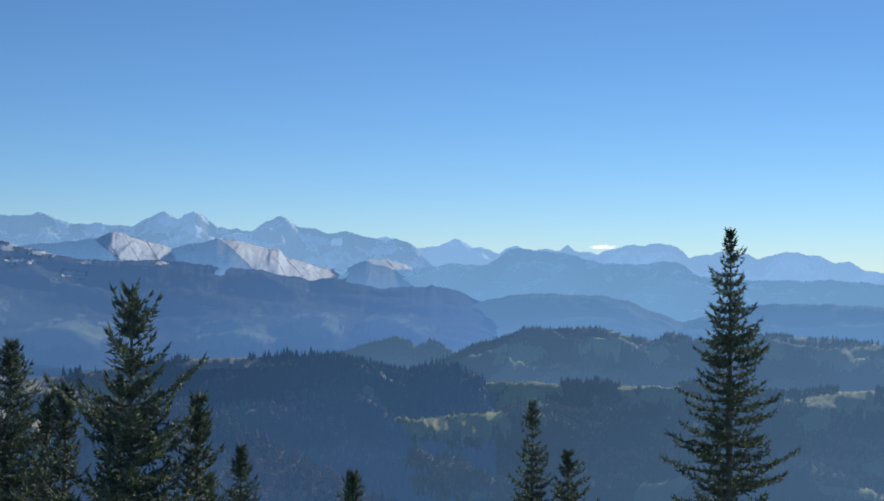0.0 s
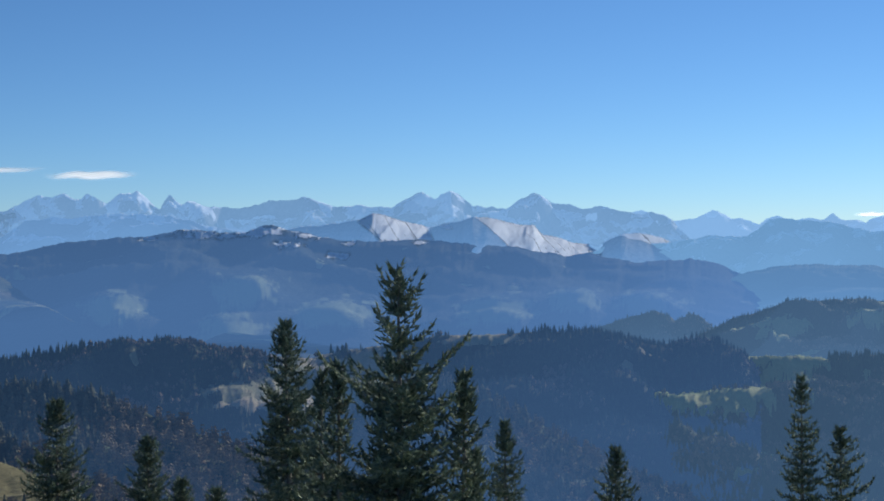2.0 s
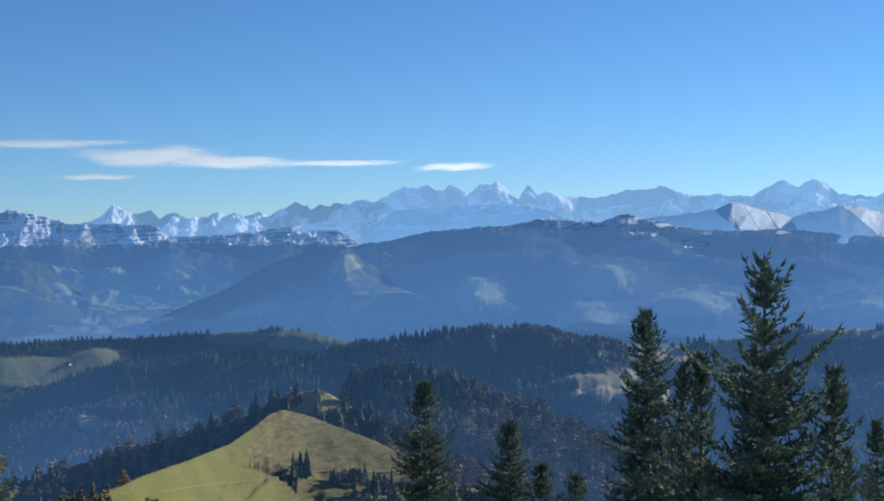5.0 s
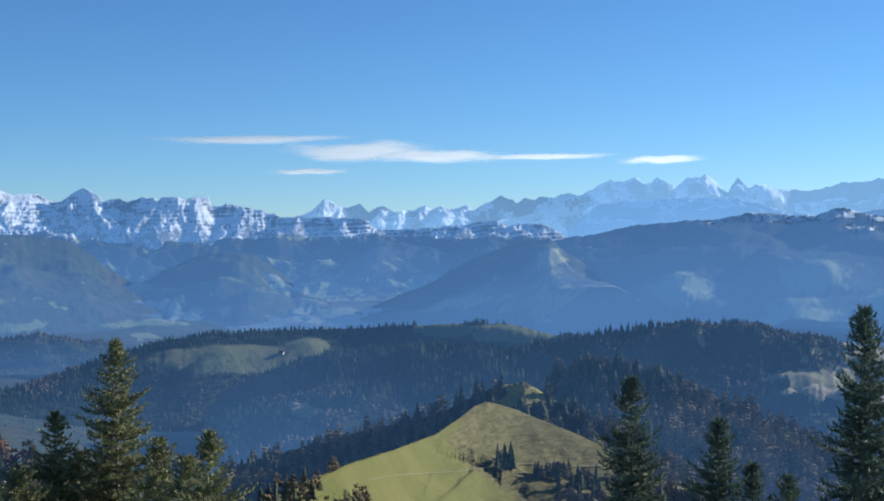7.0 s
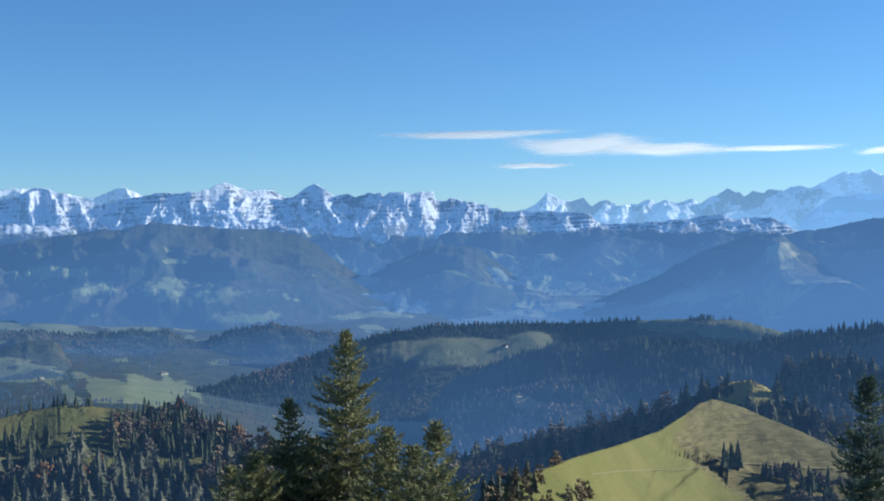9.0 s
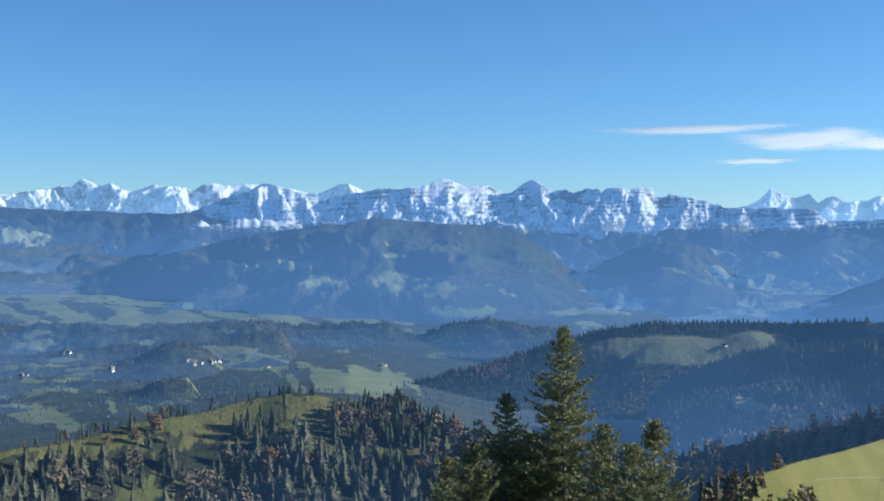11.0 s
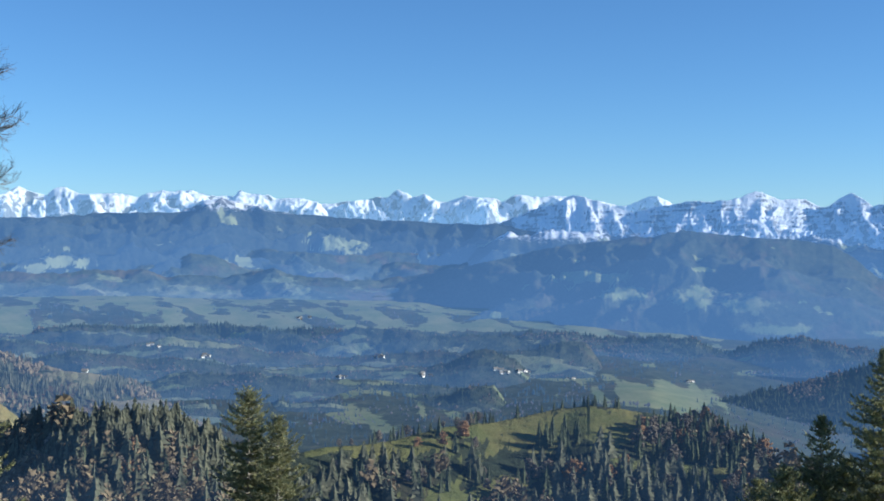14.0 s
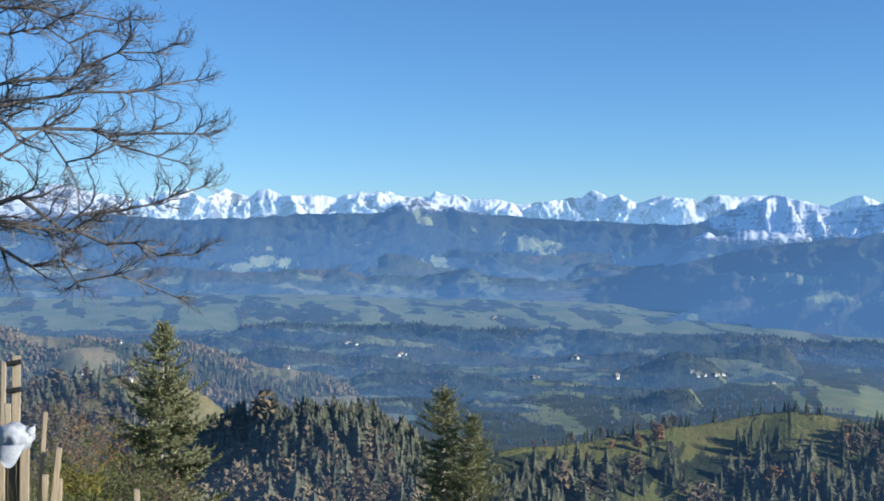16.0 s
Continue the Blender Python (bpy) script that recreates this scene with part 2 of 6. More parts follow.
class Relief:
    """A ridge seen from the lookout: its crest runs through the bearings and height angles given, and it falls to a foot on both sides."""

    def __init__(self, name, crest, r, front, back, foot, mat, label, category="mountains", jag=0.04, spur=0.25, spurs=0.6, bend=1.0, clear=(),
                 fields=None, kind="structure", step=0.06, rows=38, seed=1, smooth=True, skew=0.0, cliff=0.0, end=0.8, fall=1.1, swing=(), wiggle=0.0, blur=1.5, vfreq=3.5, painted_haze=None, mist=0.12, terrace=0.0, haze=(), strata=0.0, dip=0.0, band=(), gully=(), stir=None, flecks=()):
        crest = sorted(crest)
        a0, a1 = crest[0][0], crest[-1][0]
        az = np.arange(a0 - end, a1 + end + step, step)
        el = np.interp(az, [c[0] for c in crest], [c[1] for c in crest])
        el = el - fall * np.maximum(np.maximum(a0 - az, az - a1), 0)
        el = el + jag * fractal(az * 2.2, az * 0 + seed, 5, 0.62, seed)
        rr = r + 0.02 * r * fractal(az * 0.12, az * 0, 2, 0.5, seed + 5)
        if swing:
            k = max(1, int(0.5 * min(blur, 1.6) / step))
            rr = rr + np.convolve(np.pad(np.interp(az, *zip(*sorted(swing))), k, mode="edge"), np.hanning(2 * k + 3)[1:-1] / (k + 1), mode="valid")
        top = EYE + rr * np.tan(np.radians(el))
        foot = np.interp(az, *zip(*foot)) if isinstance(foot, list) else foot
        foot = np.minimum(foot, top - 2)[:, None]
        v = np.concatenate([np.linspace(-1, 0, rows // 4, endpoint=False), np.linspace(0, 1, rows) ** 1.25])  # back foot, crest, front foot
        A, V = np.meshgrid(az, v, indexing="ij")
        f = np.clip(np.abs(V), 0, 1)
        k = max(1, int(blur / step))
        soft_top = np.convolve(np.pad(top, k, mode="edge"), np.hanning(2 * k + 3)[1:-1] / (k + 1), mode="valid")
        ease = np.clip(f * 2.2, 0, 1)
        T, RR = top[:, None] * (1 - ease) + np.minimum(soft_top, top + 6)[:, None] * ease, rr[:, None]
        drop = np.where(V > 0, (1 - cliff) * f**bend + cliff * np.clip(f * 7, 0, 1) ** 0.8, f)
        z = T + (foot - T) * drop
        dist = RR - np.where(V > 0, V * front, V * back) + (wiggle * fractal(az * 0.55, az * 0 + 3, 3, 0.6, seed + 8))[:, None] * np.clip(1 - 1.6 * f, 0, 1) * np.clip(f * 8, 0, 1)
        arc = RR * np.radians(A)
        body = np.clip(f * 6, 0, 1) * np.clip((1 - f) * 4, 0, 1)
        sway = skew * V + 1.1 * V * fractal(arc / (front * spurs * 2), V * 2 + seed, 3, 0.5, seed + 31)
        sp = 0.6 * fractal(arc / (front * spurs) + sway, V * vfreq + seed, 6, 0.56, seed + 3, ridged=True) + 0.55 * fractal(arc / (front * spurs * 0.8), V * vfreq * 1.7, 4, 0.5, seed + 13)
        z = z + body * spur * (T - foot) * (sp - 0.35) * 0.5
        for a, e, da, de in clear if terrace else ():  # flatter ground on the clearings
            ee = np.degrees(np.arctan2(z - EYE, dist))
            z = z + terrace * r * math.tan(radians(de)) * np.exp(-(((A - a) / (da * 1.3)) ** 2) - ((ee - e + 0.9 * de) / (de * 1.6)) ** 2) * (V > 0)
        if strata:  # ledges and small cliffs along the tilted beds of rock
            u = (z + dip * arc) / strata + 0.35 * fractal(arc / (strata * 9), f * 3, 3, 0.5, seed + 41)
            part_ = u - np.floor(u)
            z = z + np.clip(f * 10, 0, 1) * strata * 0.85 * (np.clip((part_ - 0.6) / 0.4, 0, 1) - part_)
        if gully:  # a ditch with a steep bank runs down the slope
            ee = np.degrees(np.arctan2(z - EYE, dist))
            off = ee - np.interp(A, *zip(*sorted(gully)))
            here = (V > 0) * np.clip((A - gully[-1][0]) / 1.0, 0, 1) * np.clip((gully[0][0] - A) / 2.0, 0, 1)
            z = z - here * (4.0 * np.exp(-((off + 0.02) / 0.1) ** 2) - 3.0 * np.exp(-((off - 0.22) / 0.16) ** 2))
        # nothing in front of the crest may rise over it
        limit = EYE + dist * np.tan(np.radians(el))[:, None] - 0.004 * np.abs(dist - RR)
        z = np.where(V != 0, np.minimum(z, limit), z)
        x, y = polar(A, dist)
        self.az, self.A, self.dist, self.z = az, A, dist, z
        self.x, self.y, self.v = x, y, v
        self.el = np.degrees(np.arctan2(z - EYE, dist))
        self.ob = mesh_object(name, np.stack([x, y, z], -1), grid_faces(len(az), len(v)), mat, smooth=smooth)
        give(self.ob, "height", np.clip((z - foot) / (top.max() - foot.min()), 0, 1))
        thin = painted_haze_at(dist, A) if painted_haze is None else painted_haze  # painted haze, thicker low down
        self.painted_haze = np.clip(thin + 1.2 * mist * np.clip(f * 1.5, 0, 1) + (np.interp(A, *zip(*haze)) if haze else 0), 0, 0.92)
        give(self.ob, "painted_haze", self.painted_haze)
        m = patches(A, self.el, clear, seed + 9, stir if stir is not None else 1.3 if category == "mountains" else 0.7)
        if fields:
            size, level = fields
            m = np.maximum(m, np.clip(0.5 + 1.4 * (fractal(arc / (size * 2.0), dist / (size * 0.7), 5, 0.55, seed + 21) - level - 0.25 * np.clip(1 - 2 * f, 0, 1)), 0, 1))
        self.meadow = m
        if band:  # how far below the crest, as a share of the snow's depth there
            down = el[:, None] - self.el
            run = A + np.interp(A, [8, 9.6, 11.5, 12.5], [1.25, 1.25, 0.75, 0.7]) * down  # the chutes run down askew
            depth = np.interp(run, *zip(*sorted(band)))
            give(self.ob, "run", run)
            give(self.ob, "below", down / depth)
            # painted haze is thinned over the snow, which brightens it
            self.painted_haze = np.clip(self.painted_haze - 0.4 * np.clip((depth - 0.15) * 3, 0, 1) * np.clip((1.15 - down / depth) * 4, 0, 1), 0.1, 0.92)
            give(self.ob, "painted_haze", self.painted_haze)
        give(self.ob, "meadow", m)
        if flecks:  # patches of old snow
            old = patches(A, self.el, flecks, seed + 51, 0.8)
            give(self.ob, "flecks", old)
            # painted haze is thinned over the old snow too, to brighten it
            give(self.ob, "painted_haze", self.painted_haze - 0.26 * np.clip(old * 3 - 1, 0, 1))
        tagged(self.ob, label, category, kind=kind)

    def spot(self, az, el=None, v=None):
        """The place on the near side at a bearing and a height angle, or at a share of the way from the crest to the foot."""
        i = int(np.clip(round((az - self.az[0]) / (self.az[1] - self.az[0])), 0, len(self.az) - 1))
        j = np.where(self.v >= 0)[0]
        if v is None:
            k = j[np.argmin(np.abs(self.el[i, j] - el))]
        else:
            k = int(np.argmin(np.abs(self.v - v)))
        return Vector((self.x[i, k], self.y[i, k], self.z[i, k]))

    def places(self, count, seed, lo=0.0, hi=1.0, where=None):
        """Random places on the near side, off the meadows."""
        g = np.random.default_rng(seed)
        vi = np.where((self.v >= lo) & (self.v <= hi))[0]
        iu = g.uniform(0, len(self.az) - 1.001, count)
        iv = vi[0] + g.uniform(0, 1, count) * (vi[-1] - vi[0] - 0.001)
        i, j = iu.astype(int), iv.astype(int)
        fu, fv = iu - i, iv - j
        at = lambda q: (q[i, j] * (1 - fu) + q[i + 1, j] * fu) * (1 - fv) + (q[i, j + 1] * (1 - fu) + q[i + 1, j + 1] * fu) * fv
        p = np.stack([at(self.x), at(self.y), at(self.z), at(self.painted_haze)], -1)
        keep = at(self.meadow) < 0.44
        if where is not None:
            keep &= where(at(self.A), at(self.el), g)
        return p[keep]


def hill_spruce(seed, tiers=15, n=10, droop=0.3, lap=0.16):
    g = np.random.default_rng(seed)
    v, f = [], []
    for k in range(tiers):
        z = 0.06 + 0.84 * k / tiers
        r = 0.2 * (1 - k / tiers) ** 0.85 + 0.008
        o = len(v)
        for s in range(n):
            a = 6.283 * s / n + g.uniform(-0.2, 0.2)
            q = r * (g.uniform(0.8, 1.3) if s % 2 else g.uniform(0.45, 0.75))
            v.append((q * math.cos(a), q * math.sin(a), z - droop * q + g.uniform(-0.014, 0.014)))
        v.append((0, 0, z + lap * (1 - 0.45 * k / tiers)))
        f += [(o + s, o + (s + 1) % n, o + n) for s in range(n)]
    return v, f


def hill_broadleaf(seed, count=120, grow=1.6):
    g = np.random.default_rng(seed)
    v, f = [], []
    for k in range(count):
        a, h = g.uniform(0, 6.28), g.uniform(0.25, 1.0)
        r = 0.27 * math.sqrt(max(0.02, 1 - ((h - 0.55) / 0.47) ** 2)) * g.uniform(0.15, 1.15) * (1 + 0.35 * math.sin(2 * a + seed))
        s = g.uniform(0.02, 0.05) * grow
        c, o = np.array([r * math.cos(a), r * math.sin(a), h]), len(v)
        for q in ((1, 0, 0), (0, 1, 0), (-1, 0, 0), (0, -1, 0), (0, 0, 1.3), (0, 0, -1)):
            v.append(tuple(c + s * np.array(q) * g.uniform(0.7, 1.3) + g.normal(size=3) * 0.012))
        f += [(o + i, o + j, o + m) for i, j, m in ((0, 1, 4), (1, 2, 4), (2, 3, 4), (3, 0, 4), (1, 0, 5), (2, 1, 5), (3, 2, 5), (0, 3, 5))]
    return v, f


def cone_tree():
    v, f = [], []
    for base, top, wide in ((0.0, 0.72, 0.54), (0.35, 1.0, 0.36)):
        o = len(v)
        v += [(wide * math.cos(k * math.pi / 2), wide * math.sin(k * math.pi / 2), base) for k in range(4)] + [(0, 0, top)]
        f += [(o + k, o + (k + 1) % 4, o + 4) for k in range(4)]
    return np.array(v), np.array(f)


def tier_tree():
    return tuple(np.array(q) for q in hill_spruce(5, 8, 8, 0.4, 0.19))


def clump_tree():
    """A round crown of many small three-sided tufts."""
    g = np.random.default_rng(6)
    v, f = [], []
    for k in range(26):
        a, h = g.uniform(0, 6.28), g.uniform(0.18, 1.0)
        r = 0.3 * math.sqrt(max(0.02, 1 - ((h - 0.52) / 0.5) ** 2)) * g.uniform(0.2, 1.1)
        c, o = np.array([r * math.cos(a), r * math.sin(a), h]), len(v)
        for q in ((1, 1, 1), (-1, -1, 1), (-1, 1, -1), (1, -1, -1)):
            v.append(tuple(c + g.uniform(0.045, 0.1) * np.array(q) * g.uniform(0.6, 1.2, 3)))
        f += [(o, o + 2, o + 1), (o, o + 1, o + 3), (o, o + 3, o + 2), (o + 1, o + 2, o + 3)]
    return np.array(v), np.array(f)


def round_tree():
    v, f = [], []
    for x, y, z, s in ((0.0, 0.0, 0.46, 0.47),):
        o = len(v)
        v += [(x + s, y, z), (x, y + s, z), (x - s, y, z), (x, y - s, z), (x, y, z + s * 1.15), (x, y, z - s)]
        f += [(o + a, o + b, o + c) for a, b, c in ((0, 1, 4), (1, 2, 4), (2, 3, 4), (3, 0, 4), (1, 0, 5), (2, 1, 5), (3, 2, 5), (0, 3, 5))]
    return np.array(v), np.array(f)


def forest(name, places, tall, wide, mat, label, template=cone_tree, seed=1, vary=0.42):
    if not len(places):
        return None
    g = np.random.default_rng(seed)
    tv, tf = template()
    n = len(places)
    h = tall * g.uniform(1 - vary, 1 + vary, n) * (1 + 0.25 * fractal(places[:, 0] / 60, places[:, 1] / 60, 2, 0.5, seed))
    w = wide * h / tall * g.uniform(0.75, 1.25, n)
    turn = g.uniform(0, 6.28, n)
    c, s = np.cos(turn), np.sin(turn)
    X = (tv[None, :, 0] * c[:, None] - tv[None, :, 1] * s[:, None]) * w[:, None] * g.uniform(0.8, 1.2, (n, len(tv)))
    Y = (tv[None, :, 0] * s[:, None] + tv[None, :, 1] * c[:, None]) * w[:, None] * g.uniform(0.8, 1.2, (n, len(tv)))
    Z = tv[None, :, 2] * h[:, None] - 0.05 * h[:, None]
    verts = np.stack([X + places[:, :1], Y + places[:, 1:2], Z + places[:, 2:3]], -1)
    faces = tf[None] + (np.arange(n) * len(tv))[:, None, None]
    ob = mesh_object(name, verts, faces.reshape(-1, 3), mat)
    # each tree carries the painted haze of its place
    give(ob, "painted_haze", np.repeat(places[:, 3], len(tv)))
    return tagged(ob, label, "forest", kind="stuff")


# ---- crests: bearing to the left of the first view and height angle, in degrees ----
WEST_ALPS = [
    (-20.27, -0.06), (-18.69, 0.09), (-18.17, 0.2), (-17.61, 0.55), (-16.94, 0.46), (-16.37, 0.79), (-14.99, 0.88), (-13.73, 0.64),
    (-13.39, 0.84), (-13.04, 0.77), (-12.7, 0.96), (-11.31, 0.77), (-10.85, 0.7), (-10.38, 1.09), (-10.03, 1.24), (-9.32, 1.27),
    (-8.96, 1.15), (-8.49, 1.22), (-7.77, 1.08), (-7.17, 0.91), (-6.93, 0.71), (-6.57, 0.88), (-5.96, 0.91), (-5.59, 1.16),
    (-5.23, 0.91), (-4.74, 0.99), (-3.88, 0.92), (-3.27, 1.17), (-2.9, 1.04), (-2.53, 0.72), (-2.15, 0.92), (-1.78, 1.02),
    (-1.29, 1.12), (-0.79, 1.42), (-0.54, 1.45), (0.09, 1.1), (0.46, 1.05), (1.21, 1), (1.46, 1.25), (2.34, 1.48),
    (3.09, 1.4), (3.59, 1.55), (4.35, 1.7), (4.9, 1.55),
]
CENTRAL_ALPS = [
    (11.61, 2.16), (12.17, 2.5), (12.41, 2.45), (12.91, 2.22), (13.54, 1.83), (15.03, 1.94), (16.15, 1.89), (16.52, 2.05),
    (17.44, 2.37), (17.77, 2.3), (18.4, 2.19), (18.98, 2.2), (19.46, 1.98), (20.59, 1.9), (21.54, 1.95), (22.17, 2.16),
    (22.49, 2.19), (22.72, 2.04), (22.99, 2.22), (23.26, 2.53), (23.49, 2.23), (23.68, 1.86), (24, 2.12), (24.41, 2.55),
    (24.63, 2.75), (24.84, 2.55), (25.34, 2.56), (25.66, 2.34), (25.92, 2.1), (26.29, 2.35), (26.7, 2.61), (26.98, 2.36),
    (27.28, 2.36), (27.64, 2.57), (28.14, 2.43), (28.75, 2.56), (29.37, 2.19), (29.99, 1.88), (30.19, 1.83),
]
TWIN_ALPS = [
    (1.23, 1.11), (1.52, 1.31), (2.09, 1.47), (2.43, 1.31), (3.23, 1.4), (3.69, 1.63), (4.26, 1.74), (4.61, 1.63),
    (5.2, 1.65), (5.66, 1.83), (6.37, 1.93), (6.84, 2.16), (7.19, 2.34), (7.55, 2.25), (7.92, 2.09), (8.45, 1.71),
    (9.49, 1.76), (9.73, 1.87), (9.93, 1.77), (10.21, 2.08), (10.57, 2.43), (10.94, 2.52), (11.31, 2.4), (11.61, 2.16),
    (11.8, 2.29), (12.17, 2.47),
]
EAST_ALPS = [
    (29.74, 1.95), (30.19, 1.83), (30.6, 1.96), (30.96, 1.97), (31.21, 1.77), (31.88, 1.86), (32.05, 1.66), (32.53, 1.79),
    (32.89, 1.55), (33.13, 1.7), (33.18, 1.62), (33.54, 1.87), (33.91, 1.75), (34.52, 1.47), (34.77, 1.27), (35.13, 1.45),
    (35.75, 1.31), (36.24, 1.49), (36.61, 1.32), (36.98, 1.5), (37.48, 1.26), (38.23, 1.19), (38.72, 1.45), (39.1, 1.41),
    (39.47, 1.21), (39.84, 1.59), (40.1, 1.49), (40.47, 1.42), (40.97, 1.63), (41.47, 1.81), (41.98, 1.32), (42.35, 1.15),
    (43.49, 0.83),
]
FAR_EAST_ALPS = [
    (58.6, 1.6), (59.48, 1.98), (59.98, 2.18), (60.36, 2.11), (61.36, 1.69), (62.87, 1.99), (63.62, 2.12), (64.49, 2.17),
    (65.12, 2.07), (65.99, 2.19), (66.24, 2.12), (66.74, 1.82), (67.11, 2.04), (67.72, 2.07), (68.34, 2.16), (69.33, 1.82),
    (69.94, 1.99), (70.18, 2.16), (70.74, 2.04), (70.91, 2.16), (71.39, 2.4), (71.88, 2.03), (72.6, 1.98), (73.44, 1.8),
    (74.86, 1.73), (81.67, 2.16), (82.17, 2.03), (82.67, 1.9), (83.91, 2), (84.53, 1.92), (85.15, 1.98), (85.77, 2.22),
    (86.26, 2.13), (86.51, 1.88), (87.12, 1.95), (87.61, 2.23), (87.98, 2.05), (88.58, 1.79), (88.95, 2.03), (89.31, 2.2),
    (89.67, 1.97), (90.04, 2.13), (90.51, 1.88), (91.23, 1.69), (92.41, 1.84),
]
LAST_ALPS = [
    (74.89, 1.75), (75.9, 1.91), (76.78, 1.9), (77.15, 2.05), (77.91, 2.09), (78.36, 2.26), (78.66, 1.95), (79.16, 1.95),
    (79.91, 1.94), (80.42, 2.18), (81.17, 2.12), (81.67, 2.16),
]
END_ALPS = [
    (92.41, 1.84), (93.59, 1.98), (94.52, 2.28), (94.98, 2.26), (95.66, 1.89), (97.02, 1.74), (98.35, 1.59),
]
SNOW_RIDGE_WEST = [
    (-20.27, -0.41), (-18.69, -0.42), (-17.17, -0.25), (-14.47, -0.31), (-12.93, -0.36), (-12.24, -0.43), (-11.08, -0.07), (-10.73, 0.29),
    (-10.38, 0.41), (-9.79, 0.53), (-9.2, 0.41), (-8.25, 0.41), (-7.05, 0.34), (-6.69, 0.49), (-6.08, 0.66), (-5.35, 0.86),
    (-4.62, 0.91), (-3.39, 1.04), (-3.02, 0.99), (-2.4, 0.54), (-2.03, 0.3), (-1.16, 0.27), (-0.66, 0.35), (0.09, 0.25),
    (0.59, 0.17), (1.59, 0.04), (2.59, 0.04), (3.84, 0.04), (4.85, -0.38), (6.61, -0.46),
]
SNOW_RIDGE = [
    (-0.67, -0.96), (0.28, -0.33), (1.65, 0.29), (2.56, 0.48), (3.25, 0.49), (3.94, 0.22), (4.41, -0.01), (5.58, 0.13),
    (6.28, 0.39), (6.87, 0.52), (7.22, 0.9), (7.94, 0.99), (8.66, 1.18), (9.38, 1.32), (9.98, 1.38), (10.6, 1.15),
    (11.33, 1.06), (11.83, 0.93), (12.56, 1.09), (13.3, 1.28), (13.79, 1.47), (14.41, 1.6), (15.04, 1.32), (16.54, 1.1),
    (17.54, 1.04), (19.81, 0.53),
]
ROCK_SHELF = [
    (17.78, 0.34), (19.77, 0.82), (21.27, 1.02), (22.52, 1.37), (23.27, 1.56), (25.02, 1.71), (27.28, 1.57), (28.77, 1.51),
    (29.27, 1.4), (30.52, 0.54),
]
CRAG_WALL = [
    (48.85, 1.93), (49.33, 1.93), (49.57, 1.79), (49.94, 1.74), (50.3, 1.89), (50.91, 1.8), (51.4, 2.18), (51.77, 2.28),
    (52.26, 2.06), (52.63, 1.81), (53, 1.69), (53.61, 2), (53.99, 2.12), (54.61, 2.03), (55.1, 2.21), (55.72, 2.41),
    (56.6, 2.09), (57.1, 1.97), (58.1, 1.97), (58.85, 1.9), (60.11, 1.66), (60.91, 1.43), (62.12, 1.81), (62.87, 2.06),
    (63.62, 2.27), (64.12, 1.99), (64.62, 1.74), (65.37, 1.57), (65.87, 1.32), (66.74, 0.95), (67.11, 0.75),
]
CRAG_WALL_B = [
    (29.95, -0.44), (30.78, 0.06), (31.14, 0.31), (31.86, 0.61), (33.31, 0.58), (33.79, 0.79), (34.65, 0.72), (35.02, 0.6),
    (36.5, 0.5), (38.24, 0.4), (39.11, 0.46), (39.35, 0.61), (39.73, 0.91), (40.73, 1), (41.98, 1.02), (43.32, 1.05),
    (43.36, 1.01), (43.74, 1.16), (43.78, 1.12), (44.47, 1.37), (45.41, 1.58), (45.76, 1.65), (45.99, 1.51), (46.39, 1.51),
    (46.51, 1.88), (46.82, 1.96), (47.29, 1.89), (47.48, 1.77), (47.77, 1.89), (48.49, 1.9), (48.68, 1.73), (48.85, 1.93),
    (49.33, 1.93),
]
PLATEAU = [
    (65.29, 0.6), (66.98, 0.88), (68.93, 0.89), (71.39, 0.96), (73.64, 1.08), (75.89, 1.23), (77.15, 1.34), (77.9, 1.71),
    (78.66, 1.75), (79.16, 1.9), (79.91, 1.76), (80.41, 1.43), (81.16, 1.17), (82.16, 1.2), (83.66, 1.18), (87.11, 0.9),
    (89.06, 0.8), (92.4, 0.99), (94.73, 0.83), (97.9, 0.54),
]
FOREST_RIDGE = [
    (-3.39, -2.19), (-2.4, -1.7), (-1.66, -1.33), (-0.91, -0.95), (0.09, -0.68), (1.59, -0.71), (2.84, -0.76), (4.1, -0.58),
    (4.85, -0.33), (5.6, -0.46), (6.86, -0.28), (7.86, -0.03), (9.11, 0.04), (10.11, 0.17), (11.59, 0.34), (12.83, 0.41),
    (14.05, 0.34), (15.51, 0.41), (16.48, 0.53), (17.43, 0.77), (18.15, 0.89), (18.86, 1.13), (19.33, 1.08), (20.03, 0.84),
    (20.73, 0.78), (21.06, 0.81), (22.31, 0.98), (23.07, 0.92), (23.82, 0.78), (24.82, 0.68), (26.07, 0.65), (27.31, 0.55),
    (28.55, 0.32), (29.29, 0.14), (30.63, -0.01), (31.24, -0.12), (32.94, -0.7),
]
HAZY_RIDGE = [
    (-20.27, -1.4), (-18.69, -1.36), (-14.47, -1.26), (-13.38, -1.39), (-12.47, -1.75), (-10.61, -2.13), (-9.2, -1.66), (-8.25, -1.25),
    (-7.05, -1.06), (-5.35, -0.97), (-3.64, -1), (-2.4, -1.2), (-1.41, -1.45), (0.09, -2.58),
]
CONE_HILL = [
    (24.41, -3.88), (25.9, -3.47), (26.64, -3.21), (27.86, -2.55), (28.84, -2.03), (29.8, -1.27), (30.65, -0.7), (31.12, -0.3),
    (31.48, -0.05), (32.2, -0.03), (32.93, -0.21), (33.65, -0.44), (34.6, -0.79), (35.78, -1.37), (36.49, -1.83), (37.88, -2.36),
    (39.25, -2.93), (41.47, -3.43),
]
